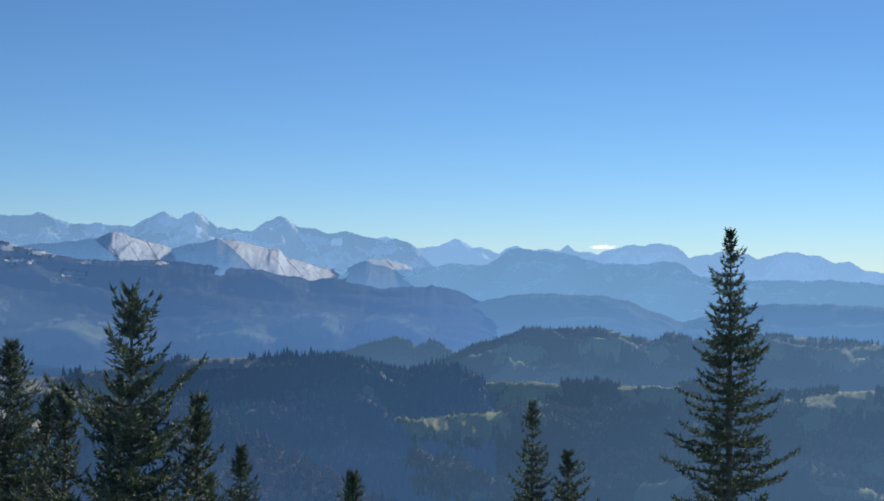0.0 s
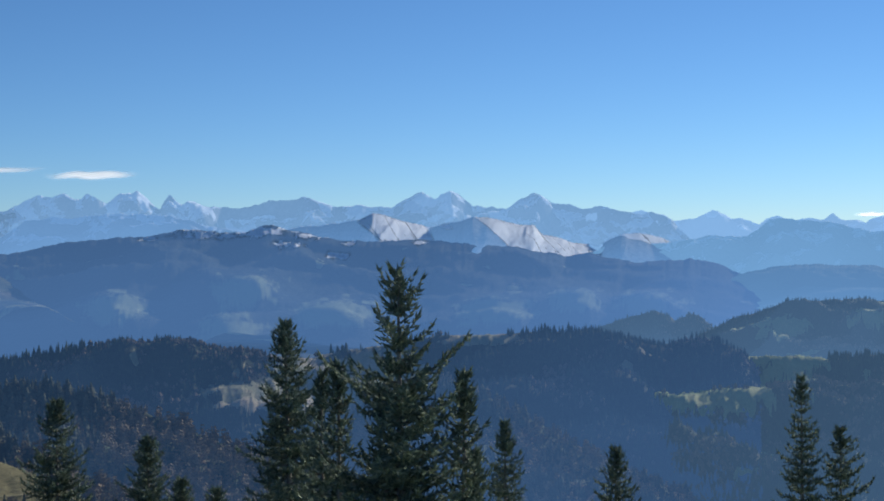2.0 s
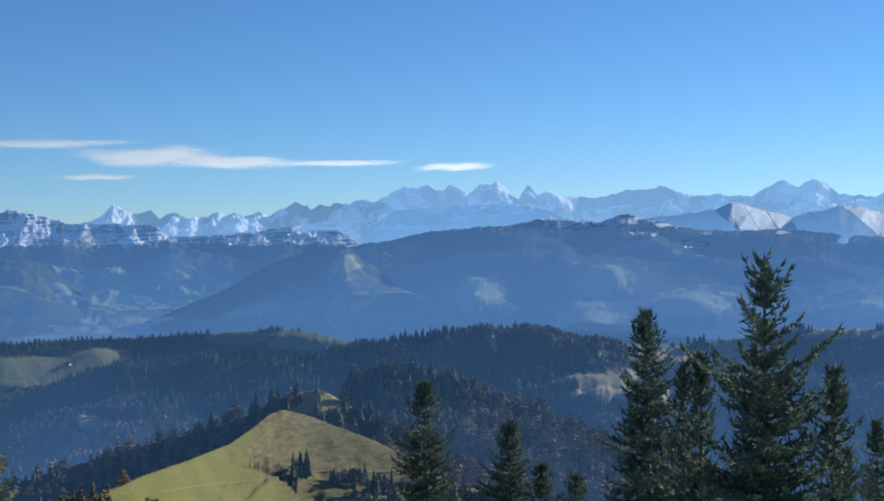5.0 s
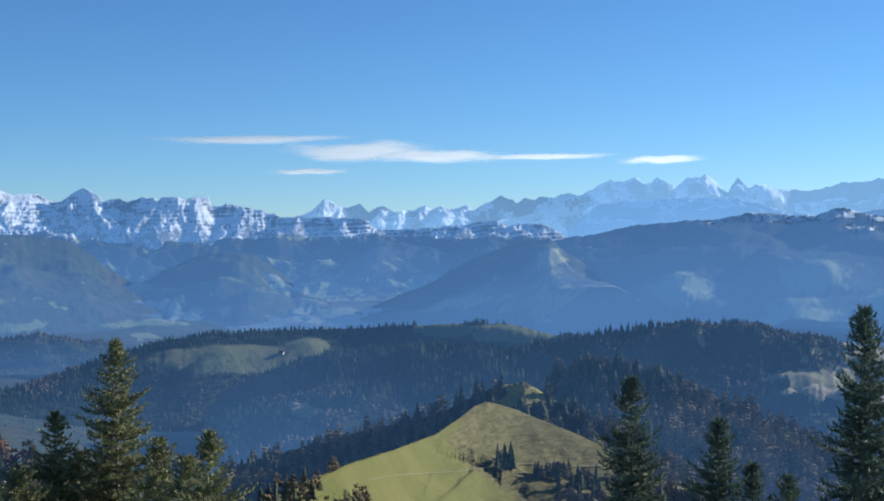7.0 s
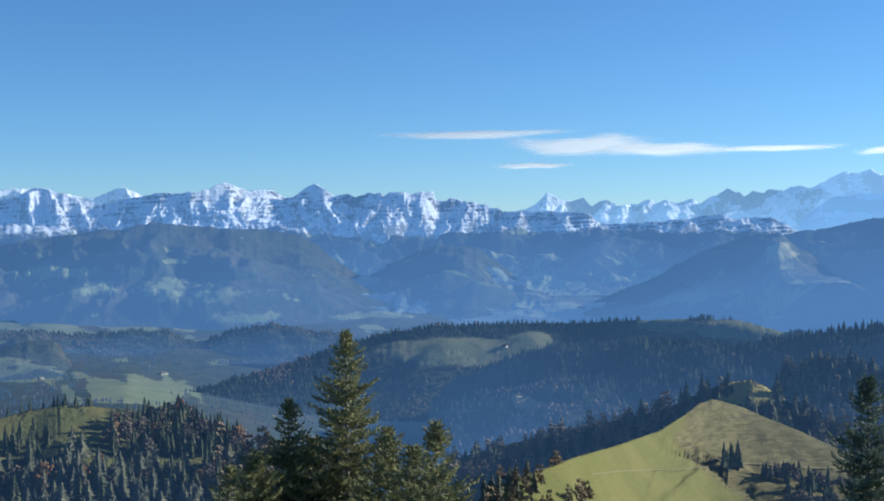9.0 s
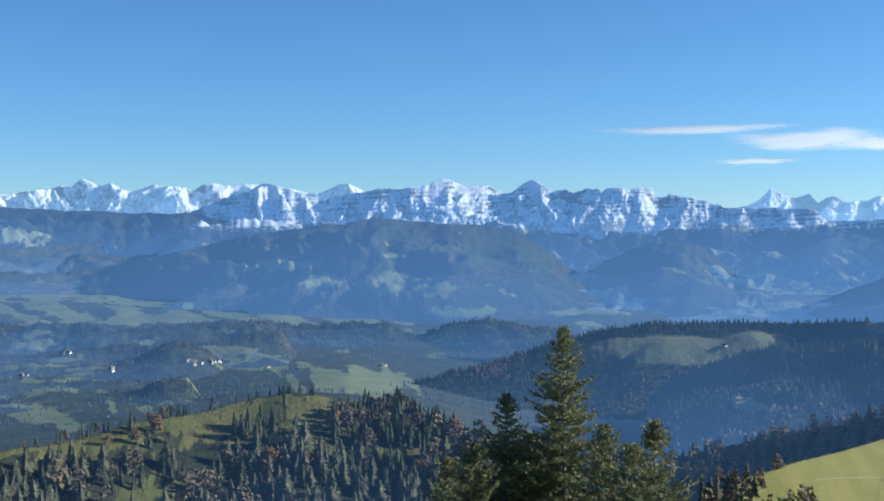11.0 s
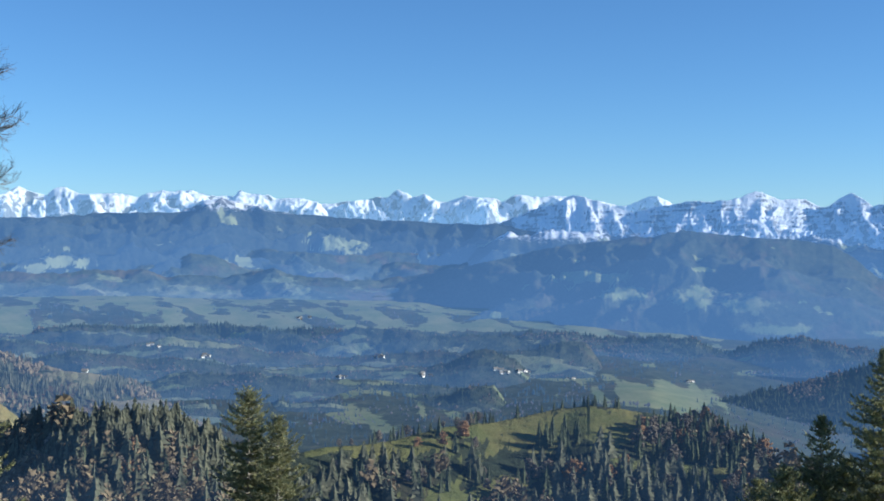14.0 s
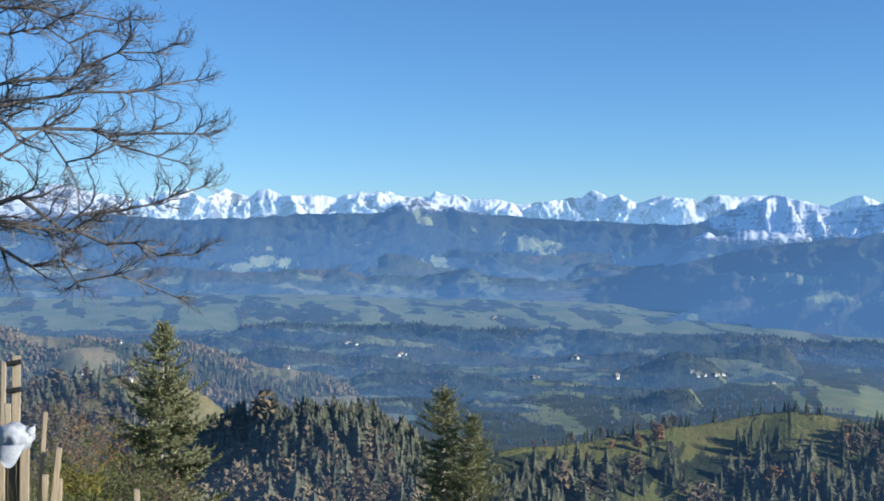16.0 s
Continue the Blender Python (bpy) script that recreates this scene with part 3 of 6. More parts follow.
BROAD_HILL = [
    (44.01, -4.33), (45.4, -3.83), (46.58, -3.36), (47.77, -2.76), (48.97, -2.28), (49.94, -1.66), (50.91, -1.05), (51.65, -0.42),
    (52.38, 0.02), (53.62, 0.33), (55.11, 0.33), (56.6, 0.51), (57.6, 0.59), (58.86, 0.7), (59.36, 0.6), (60.11, 0.4),
    (60.92, 0.35), (62.62, 0.11), (63.88, -0.01), (65.13, -0.26), (68.85, -1.11), (71.78, -1.59), (73.7, -2.06),
]
WOODED_BUMP = [
    (39.85, -4.02), (40.85, -3.51), (41.85, -2.74), (43.34, -1.47), (44.58, -0.58), (45.83, -0.44), (46.83, -0.56), (48.82, -1.41),
    (50.79, -1.88), (53.22, -2.33),
]
LOW_HILLS = [
    (49.76, -4.71), (51.25, -4.23), (52.5, -4.09), (53.74, -3.82), (55.72, -4.03), (56.46, -4.58), (57.24, -4.61), (58.23, -4.05),
    (59.97, -4.06), (62.22, -4.08), (63.22, -3.91), (64.73, -3.92), (67.24, -4.05), (69.25, -4.29), (70.74, -4.41), (71.74, -3.83),
    (74.2, -3.89), (77.12, -3.86), (79.5, -3.71), (81.83, -3.72), (84.11, -3.75), (86.76, -3.7),
]
FIELD_HILL = [
    (28.03, -5), (29.95, -4.4), (31.4, -4.29), (33.36, -3.84), (34.6, -3.72), (35.34, -3.74), (36.09, -3.79), (38.34, -3.9),
    (40.85, -3.96), (43.37, -3.98), (44.87, -4.03), (46.62, -4.06), (48.11, -4.28), (49.6, -4.67), (51.07, -5.01), (52.54, -5.46),
    (54.46, -6.01), (55.65, -6.28), (57.99, -7.02),
]
DARK_HILL = [
    (-1.66, -4.69), (-0.43, -4.16), (0.07, -4.17), (2.04, -4.42), (3.27, -4.18), (4.5, -3.87), (5.99, -3.83), (7.24, -3.77),
    (8.49, -3.87), (9.75, -3.86), (11.51, -3.9), (14.53, -4.35), (16.03, -4.56), (17.28, -4.78), (19.26, -4.6), (19.85, -4.44),
    (21.61, -4.29), (22.35, -3.9), (23.86, -3.8), (25.37, -3.85), (26.87, -3.99), (28.37, -4.21), (29.86, -4.37), (31.1, -4.71),
    (32.33, -4.79), (33.37, -5.03), (34.75, -4.84), (35.85, -4.83), (37.1, -4.91), (37.13, -4.75), (39.61, -4.97), (41.37, -5),
    (43.38, -5.6), (45.9, -6.68),
]
WEST_KNOB = [
    (-0.54, -3.7), (-0.04, -3.28), (0.34, -3.08), (0.71, -3.21), (1.09, -3.33), (1.59, -3.09), (2.09, -2.91), (2.84, -3.09),
    (4.09, -3.47), (5.1, -3.97),
]
WEST_HILL = [
    (-20.27, -3.07), (-18.69, -2.97), (-17.17, -2.84), (-14.46, -2.68), (-12.92, -2.8), (-11.08, -2.92), (-10.14, -2.62), (-9.2, -2.95),
    (-8.01, -2.72), (-7.29, -2.46), (-6.32, -2.47), (-4.86, -2.55), (-4.37, -2.43), (-3.63, -2.56), (-2.65, -2.92), (-1.66, -3.17),
    (-0.41, -3.73), (0.09, -3.95),
]
WEST_FRONT = [
    (-20.28, -5), (-18.7, -4.92), (-13.74, -5.09), (-11.39, -4.82), (-10.2, -4.99), (-8.27, -4.98), (-6.82, -4.82), (-5.35, -5.03),
    (-4.13, -4.86), (-2.41, -4.93), (-1.67, -4.84), (-0.43, -4.7), (2.03, -5.16), (4.49, -5.89),
]
KNOLL = [
    (27.15, -10.4), (28.2, -9.75), (29.16, -9.21), (30.6, -8.55), (32.03, -8.01), (33, -7.6), (33.8, -7.35), (34.32, -7.25),
    (34.9, -7.45), (35.6, -8), (36.64, -8.66), (38.5, -9.3), (40.5, -9.87), (41.9, -10.4),
]
TREE_KNOLL = [
    (53.06, -9.77), (54.81, -9.29), (56.07, -8.8), (57.07, -8.18), (58.33, -7.68), (59.84, -7.37), (61.34, -7.18), (61.89, -7.12),
    (62.82, -7.07), (62.84, -7.11), (64, -7.22), (65.18, -7.49), (66.38, -7.78), (67.59, -7.95), (69.3, -8.16), (70.52, -8.49),
    (71.76, -8.77), (73, -8.95), (74.5, -9.04), (75.5, -9.23),
]
EAST_SLOPE = [
    (78.52, -9.03), (80.04, -8.06), (81.05, -7.45), (82.06, -6.59), (83.57, -5.85), (85.56, -5.61), (87.53, -5.11), (89.24, -4.57),
    (91.16, -4.61), (92.81, -4.59), (94.22, -4.34), (95.6, -4.21), (96.96, -3.84), (97.86, -3.6),
]
EAST_WOOD = [
    (79.02, -9.53), (80.03, -9.04), (81.29, -8.44), (82.54, -8.19), (84.04, -8.07), (85.53, -8.19), (86.76, -8.42), (87.98, -8.89),
    (89.91, -9.22),
]
EAST_GREEN = [
    (86.26, -8.79), (86.76, -8.3), (87.5, -7.56), (88.24, -6.94), (89.22, -6.45), (90.43, -6.02), (91.86, -5.96), (93.04, -5.94),
    (93.73, -6.08),
]
BROWN_SPUR = [
    (16.26, -10.45), (18.75, -9.45), (20.99, -8.43), (22.98, -7.52), (24.96, -6.73), (26.94, -6.05), (28.42, -5.63), (29.89, -5.58),
    (31.11, -5.9), (31.85, -6.97), (32.84, -8.49), (34.77, -9.81),
]
BROWN_SPUR_WEST = [
    (0.7, -10.86), (2.39, -10.16), (4.1, -9.45), (6.07, -8.48), (7.8, -7.48), (9.79, -6.47), (12.04, -5.64), (13.56, -6.23),
    (15.07, -6.94), (17.08, -7.87), (18.09, -8.57),
]
KNOLL_BACK = [
    (24.68, -10.53), (27.14, -9.35), (28.87, -8.5), (30.36, -7.68), (31.61, -7), (32.61, -6.4), (33.87, -6.58), (34.88, -7.06),
    (35.89, -7.46), (37.4, -8), (39.4, -8.37), (40.4, -8.59), (42.87, -9.12), (45.07, -9.75), (46.28, -10.17),
]
CLEARINGS = {
    "forest_ridge": [(25.75, -2.23, 1.01, 0.33), (20.1, -1.59, 1.13, 0.3), (16.24, -2.74, 1.26, 0.28), (20.77, -3.46, 1.13, 0.38), (8.97, -2.71, 1.51, 0.3), (5.62, -2.3, 0.75, 0.2), (5.13, -2.47, 0.63, 0.23), (2.3, -2.46, 1.13, 0.25), (18.64, -4.0, 1.01, 0.15)],
    "cone_hill": [(30.2, -2.9, 2.2, 0.4), (27.6, -3.45, 2.0, 0.3), (29.34, -2.76, 1.76, 0.23), (27.38, -3.24, 1.51, 0.25), (31.5, -0.86, 0.45, 0.18)],
    "broad_hill": [(62.63, -1.4, 1.51, 0.23), (61.13, -2.16, 0.88, 0.28), (58.36, -2.29, 0.88, 0.45), (56.11, -2.54, 1.06, 0.4), (54.87, -3.54, 1.26, 0.25), (48.97, -3.63, 1.51, 0.23), (57.86, -1.04, 0.5, 0.13)],
    "crag": [(44.6, -1.71, 2.26, 0.3), (46.84, -1.38, 0.75, 0.15), (41.84, -2.24, 2.01, 0.33), (39.58, -2.64, 1.26, 0.23), (44.84, -1.21, 1.01, 0.13), (38.32, -2.02, 1.26, 0.15)],
    "plateau": [(73.93, -0.1, 1.01, 0.25), (71.05, -0.73, 0.75, 0.15), (73.22, -1.82, 1.26, 0.18), (78.81, -0.99, 1.01, 0.2), (69.1, -2.11, 1.51, 0.15), (78.59, -2.35, 1.01, 0.4), (79.36, -2.2, 0.88, 0.45), (86.1, -1.14, 0.75, 0.35), (94.94, -1.46, 1.51, 0.3), (92.84, -2.42, 1.51, 0.3), (95.61, -2.9, 1.76, 0.25), (91.18, -3.02, 1.51, 0.2)],
    "west_hill": [(-3.63, -3.52, 0.63, 0.15), (-7.54, -3.1, 1.01, 0.18), (-14.66, -3.09, 1.01, 0.13), (-17.62, -3.42, 1.51, 0.18), (-9.47, -3.55, 0.5, 0.13)],
    "west_front": [(-3.64, -5.16, 1.76, 0.3), (-9.48, -5.17, 1.01, 0.2), (-0.2, -6.61, 2.76, 0.33), (-16.05, -6.19, 0.75, 0.13), (-18.07, -4.76, 0.75, 0.13), (-2.42, -6.71, 1.26, 0.15), (-17.18, -5.37, 1.51, 0.13)],
    "valley": [(2.0, -9.32, 1.01, 0.45), (-8.54, -8.86, 0.75, 0.23), (59.71, -6.67, 3.02, 0.4), (59.39, -6.53, 2.76, 0.4), (69.24, -5.66, 2.01, 0.18), (75.91, -5.47, 1.51, 0.25), (72.73, -6.38, 2.26, 0.2), (63.47, -5.91, 1.51, 0.15), (80.67, -5.74, 1.26, 0.2), (76.4, -4.61, 1.51, 0.4), (82.06, -4.63, 1.51, 0.2)],
    "east_green": [(88.72, -7.31, 1.88, 1.01), (91.62, -6.25, 2.01, 0.25)],
}
CLOUDS = [(44.63, 4.47, 3.78, 0.15), (39.92, 3.96, 3.05, 0.34), (36.42, 3.66, 2.93, 0.24), (31.53, 3.62, 2.44, 0.12), (26.48, 3.36, 1.66, 0.15), (42.05, 3.03, 1.61, 0.11), (-7.14, 1.13, 0.6, 0.08)]


# ---- the ground ----
def ground_height(az, r):
    """The lookout's meadow, its steep side, and the valley out to the far foothills."""
    x, y = polar(az, r)
    az = az + (-60 - az) * np.clip((az - 180) / 110, 0, 1)  # behind the lookout the ground closes without a step
    rim = 4.0 + 9.0 * np.clip((az - 84) / 6, 0, 1)
    near = -0.085 * np.minimum(r, rim)
    side = near - 0.4 * np.maximum(r - rim, 0)
    east = np.clip((az - 38) / 12, 0, 1)
    lift = np.clip((r - 2650) / 700, 0, 1) * east
    deep = np.clip((60 - az) / 10, 0, 1)
    vale = -246 - 80 * deep * np.clip((2750 - r) / 350, 0, 1) + 12 * fractal(x / 420, y / 420, 4, 0.5, 3) + 56 * lift * lift * (3 - 2 * lift) + 0.068 * np.clip(r - 3150, 0, 650) * east
    k = np.clip((r - 420) / 300, 0, 1)
    k = k * k * (3 - 2 * k)
    return np.where(r < 420, side, side * (1 - k) + vale * k) + np.where(r > 20, 0.6 * fractal(x / 9, y / 9, 3, 0.5, 8), 0.06 * fractal(x, y, 3, 0.5, 8)) * (r < 500)


g_az = np.concatenate([np.linspace(-60, -24, 20, endpoint=False), np.arange(-24, 102, 0.35), np.linspace(102, 300, 80)])
g_r = np.concatenate([[0.0], np.geomspace(1.0, 2600, 120, endpoint=False), np.arange(2600, 3900, 26), [4100, 4500, 4900]])
GA, GR = np.meshgrid(g_az, g_r, indexing="ij")
gz = ground_height(GA, GR)
gx, gy = polar(GA, GR)
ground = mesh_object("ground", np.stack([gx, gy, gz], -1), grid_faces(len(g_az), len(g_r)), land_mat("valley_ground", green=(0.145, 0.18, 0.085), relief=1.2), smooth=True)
g_el = np.degrees(np.arctan2(gz - EYE, np.maximum(GR, 0.5)))
g_field = np.clip(np.where(GR < 60, 0.9, 0.5 + 1.1 * (fractal(gx / 110, gy / 110, 6, 0.62, 41) - 0.8 + 0.6 * np.clip((GR - 2700) / 300, 0, 1) * np.clip((GA - 52) / 8, 0, 1))), 0, 1)
g_field = np.where((GA < 45) & (GR > 60), np.clip(0.5 + 1.3 * (fractal(gx / 130, gy / 60, 4, 0.55, 47) - 0.75), 0, 1), g_field)
g_field = np.where((GA > 57) & (GR > 2950), np.clip(0.66 + 0.5 * fractal(gx / 150, gy / 45, 5, 0.62, 49), 0, 1), g_field)
g_field = np.where((GA > 44) & (GA < 58) & (GR > 60) & (GR < 2600), np.minimum(g_field, 0.3), g_field)
g_field = np.maximum(g_field, np.where(GR > 900, patches(GA, g_el, CLEARINGS["valley"], 43), 0))
give(ground, "meadow", g_field)
give(ground, "height", GR * 0)
# haze painted by distance, thinner to the left
give(ground, "painted_haze", painted_haze_at(GR, np.where(GA > 200, GA - 360, GA)) * (1 - 0.25 * np.clip((GA - 50) / 10, 0, 1) - 0.2 * np.clip((GA - 50) / 10, 0, 1) * np.clip((2800 - GR) / 300, 0, 1)))
tagged(ground, "rolling valley floor of dark woods and pale autumn meadows", "ground", kind="structure")

# brighter haze to paint over the far range and the range towards the sun
FAR_HAZE_PAINT, SUNLIT_HAZE_PAINT = (0.26, 0.45, 0.72), (0.29, 0.49, 0.78)
ALPS = alpine_mat("alps_rock_and_snow", 0.39, 0.012, FAR_HAZE_PAINT)
ALPS_SUNWARD = alpine_mat("alps_rock_and_snow_in_haze", 0.25, 0.006, SUNLIT_HAZE_PAINT)
ALPS_CLEAR = alpine_mat("alps_bright_snow", 0.47, 0.022, FAR_HAZE_PAINT, patchy=2.6)
SHELF = alpine_mat("blue_shelf", 0.2, 0.01, (0.2, 0.37, 0.64))
STRIPES = alpine_mat("striped_snow_slopes", 0.55, 0.02, (0.17, 0.33, 0.6), streak=2.8, patchy=2.0, banded=True)
CRAGS = alpine_mat("limestone_crags", 0.62, 0.022, (0.14, 0.28, 0.55), ledges=1.1, streak=0.9, patchy=2.0)
CRAG_WOODS = alpine_mat("crag_foot_woods", 0.3, 0.02, line=0.86)
PLATEAU_MAT = alpine_mat("dark_plateau_rock", 0.36, 0.02, line=0.86)
RIDGES_HAZY = land_mat("hazy_ridge", soft=0.2, tint=(0.15, 0.295, 0.53))
SNOWY_HAZE = alpine_mat("hazy_snow_ridge", 0.2, 0.02, (0.205, 0.39, 0.64))
# lighter haze to paint over the hills towards the sun
SUNWARD_HAZE_PAINT = (0.145, 0.265, 0.455)
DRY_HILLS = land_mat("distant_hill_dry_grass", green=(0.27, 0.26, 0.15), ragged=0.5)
# sunward hills: lighter haze painted in, and greener grass
SUNWARD_HILLS = land_mat("sunward_hill_dry_grass", green=(0.26, 0.3, 0.13), tint=SUNWARD_HAZE_PAINT, ragged=0.6)
AUTUMN_HILLS = land_mat("autumn_hill", rust=1.0, bright=1.5)
HILLS = land_mat("distant_hill", green=(0.13, 0.16, 0.08))



def wider(name):
    """Clearings on slopes whose lower edge the trees before them cover."""
    return [(a, e - 0.12, da * 1.2, de * 1.5 + 0.18) for a, e, da, de in CLEARINGS[name]]


SNOW_DEPTH = [  # how far the snow reaches down from the crest along the chutes, in degrees
    (15.5, 0.02), (15.15, 0.02), (15.0, 1.3), (13.5, 1.2), (12.3, 0.95), (11.9, 0.02), (11.5, 0.02), (11.4, 0.3), (11.1, 0.3), (11.0, 0.02), (9.85, 0.02), (9.7, 1.5), (8.6, 1.6), (7.4, 1.4), (6.3, 0.9), (4.9, 0.5), (4.3, 0.02), (3.5, 0.02), (3.3, 0.25), (2.6, 0.4), (1.3, 0.45), (0.8, 0.02),
]
CRAG_FOOT = [
    (29.5, -0.9), (31.5, -0.1), (34, 0.1), (36.5, 0.05), (39.4, 0.2), (41.4, 0.1), (43.4, 0.3), (45.4, 0.15), (46.4, -0.1), (48.4, -0.05), (50.8, 0.0), (51.7, 0.1), (53.2, 0.45),
    (54.3, 0.4), (55.5, 0.55), (57.8, 0.7), (60, 0.6), (62, 0.5), (64, 0.6), (66.5, 0.4), (68, -0.2),
]

# painted haze is set range by range, so each stands off the next
Relief("backdrop_alps_sunward", WEST_ALPS, 4720, 420, 200, -330, ALPS_SUNWARD, "pale blue snowy alpine peaks fading into sunlit haze", painted_haze=0.76, seed=2, wiggle=90, spur=0.4)
Relief("backdrop_alps_twin_peaks", TWIN_ALPS, 4700, 420, 200, -100, ALPS, "blue hazy alpine giants with snow on their faces", painted_haze=0.62, seed=3, wiggle=90, spur=0.4)
Relief("backdrop_alps_pointed", CENTRAL_ALPS, 4690, 420, 200, -100, ALPS, "pointed blue alpine summits with patches of snow", painted_haze=0.58, seed=4, wiggle=90, spur=0.4)
Relief("backdrop_alps_snowy", EAST_ALPS, 4660, 420, 200, -100, ALPS_CLEAR, "bright snow-covered alpine peaks along the horizon", painted_haze=0.42, mist=0.2, seed=5, wiggle=60, vfreq=1.3, spur=0.5, spurs=0.3, rows=60)
Relief("backdrop_alps_bright", FAR_EAST_ALPS, 4680, 420, 200, -100, ALPS_CLEAR, "chain of bright white snow peaks under blue sky", painted_haze=0.28, mist=0.2, seed=6, wiggle=60, vfreq=1.3, spur=0.55, spurs=0.3, rows=60)
Relief("backdrop_alps_low", LAST_ALPS, 4670, 420, 200, -100, ALPS_CLEAR, "low bright snow peaks behind a dark ridge", painted_haze=0.28, mist=0.2, seed=7, wiggle=60, vfreq=1.3, spur=0.55, spurs=0.3, rows=60)
Relief("backdrop_alps_end", END_ALPS, 4300, 420, 200, -100, alpine_mat("end_rock", 0.36, 0.02), "rocky snow-dusted mountain behind bare branches", painted_haze=0.4, seed=8)
Relief("backdrop_rock_shelf", ROCK_SHELF, 4450, 300, 150, -100, SHELF, "blue rocky shelf below the pointed summits", painted_haze=0.68, seed=9)
Relief("backdrop_hazy_snow_ridge", SNOW_RIDGE_WEST, 4350, 350, 150, -330, SNOWY_HAZE, "pale blue mountain ridge in sunlit haze", painted_haze=0.72, seed=10)
Relief("backdrop_striped_snow_ridge", SNOW_RIDGE, 4280, 480, 150, -120, STRIPES, "blue mountain ridge with brilliant striped snow slopes", painted_haze=0.52, mist=0.2, seed=11, spurs=0.14, skew=-1.3, spur=0.1, jag=0.025, step=0.045, rows=46, blur=0.3, vfreq=0.8, band=SNOW_DEPTH,
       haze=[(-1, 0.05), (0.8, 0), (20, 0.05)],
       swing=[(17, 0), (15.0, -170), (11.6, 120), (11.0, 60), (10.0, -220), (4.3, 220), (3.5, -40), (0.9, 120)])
Relief("backdrop_crag_wall", CRAG_WALL + CRAG_WALL_B[:-2], 4200, 240, 150, -60, CRAGS, "long snowy limestone wall with broken crags and towers", painted_haze=0.32, seed=12, spurs=0.34, spur=0.44, vfreq=0.9, mist=0.12, strata=13, dip=0.06, rows=70, step=0.04, cliff=0.08,
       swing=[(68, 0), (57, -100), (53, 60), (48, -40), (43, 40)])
Relief("backdrop_crag_foot", CRAG_FOOT, 4080, 420, 150, -170, CRAG_WOODS, "steep woods and hazy alps below the limestone wall", painted_haze=0.44, mist=0.1, seed=36, jag=0.1, spur=0.42, spurs=0.45, clear=CLEARINGS["crag"], fields=(55, 0.5), wiggle=40, vfreq=3, rows=60)
Relief("backdrop_plateau", PLATEAU, 4080, 260, 150, -110, PLATEAU_MAT, "dark wooded plateau edge with a rocky snow-dusted peak", painted_haze=0.36, mist=0.12, seed=14, clear=CLEARINGS["plateau"], fields=(60, 1.0), spur=0.42, spurs=0.45, wiggle=40, vfreq=5, rows=60)
FOOTHILLS = land_mat("foothill_woods", soft=0.2, bright=1.3, rust=0.5, green=(0.15, 0.185, 0.095))
foothills = []
for k, (r, el, amp, a0, a1) in enumerate(((3990, -0.4, 0.3, 62, 101), (3890, -0.95, 0.35, 60, 101), (3740, -1.6, 0.4, 57, 101))):
    line = [(float(q), el + amp * float(fractal(q / 3.2, k * 5.0, 4, 0.5, 71 + k)) - 0.02 * max(0.0, 66 - q) ** 1.5) for q in np.arange(a0, a1, 0.5)]
    foothills.append(Relief("backdrop_foothills", line, r, 160, 90, -165, FOOTHILLS, "rolling wooded foothills with pale alpine pastures", painted_haze=0.36 - 0.03 * k, mist=0.14, seed=80 + k, fields=(45, 0.45 if k == 2 else 0.8), spur=0.36, spurs=0.8, jag=0.05, vfreq=3, step=0.09, rows=36,
                            clear=[(68.6, -2.05, 1.6, 0.22), (64.5, -2.2, 2.0, 0.2), (80.0, -2.3, 1.6, 0.25)] if k == 2 else (), stir=0.4))
Relief("backdrop_forest_ridge", FOREST_RIDGE, 3850, 800, 200, -240, alpine_mat("snow_dusted_forest_ridge", 0.6, 0.03, line=0.93, flecked=True), "long dark blue forested ridge with pale clearings", mist=0.1, painted_haze=0.45, haze=[(-6, 0.36), (-2, 0.28), (3, 0.14), (12, 0)], end=6, fall=0.5, seed=15, stir=0.35, clear=wider("forest_ridge"), terrace=1.2, fields=(70, 1.1), spur=0.24, spurs=0.45, wiggle=30, vfreq=4,
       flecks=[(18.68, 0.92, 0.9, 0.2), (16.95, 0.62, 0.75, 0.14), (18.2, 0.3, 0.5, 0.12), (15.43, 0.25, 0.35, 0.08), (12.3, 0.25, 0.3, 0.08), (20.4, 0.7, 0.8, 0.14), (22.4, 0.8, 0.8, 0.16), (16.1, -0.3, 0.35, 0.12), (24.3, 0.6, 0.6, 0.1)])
Relief("backdrop_hazy_ridge", HAZY_RIDGE, 3900, 500, 200, -235, RIDGES_HAZY, "low forested ridge lost in blue haze", mist=0.14, painted_haze=0.68, seed=16)
Relief("backdrop_cone_hill", CONE_HILL, 3500, 500, 200, -255, land_mat("cone_hill_woods", soft=0.2, bright=1.3, green=(0.26, 0.28, 0.12)), "cone-shaped forested foothill in blue haze", mist=0.1, painted_haze=0.42, haze=[(24, 0.02), (31.5, 0)], seed=17, stir=0.6, clear=wider("cone_hill"), terrace=1.7, fields=(70, 0.9), spur=0.3, spurs=0.4)
Relief("backdrop_wooded_bump", WOODED_BUMP, 3800, 500, 200, -225, land_mat("wooded_bump_woods", soft=0.2), "dark wooded foothill below the crags", mist=0.09, painted_haze=0.41, seed=18, spur=0.35, spurs=0.4, fields=(60, 0.9))
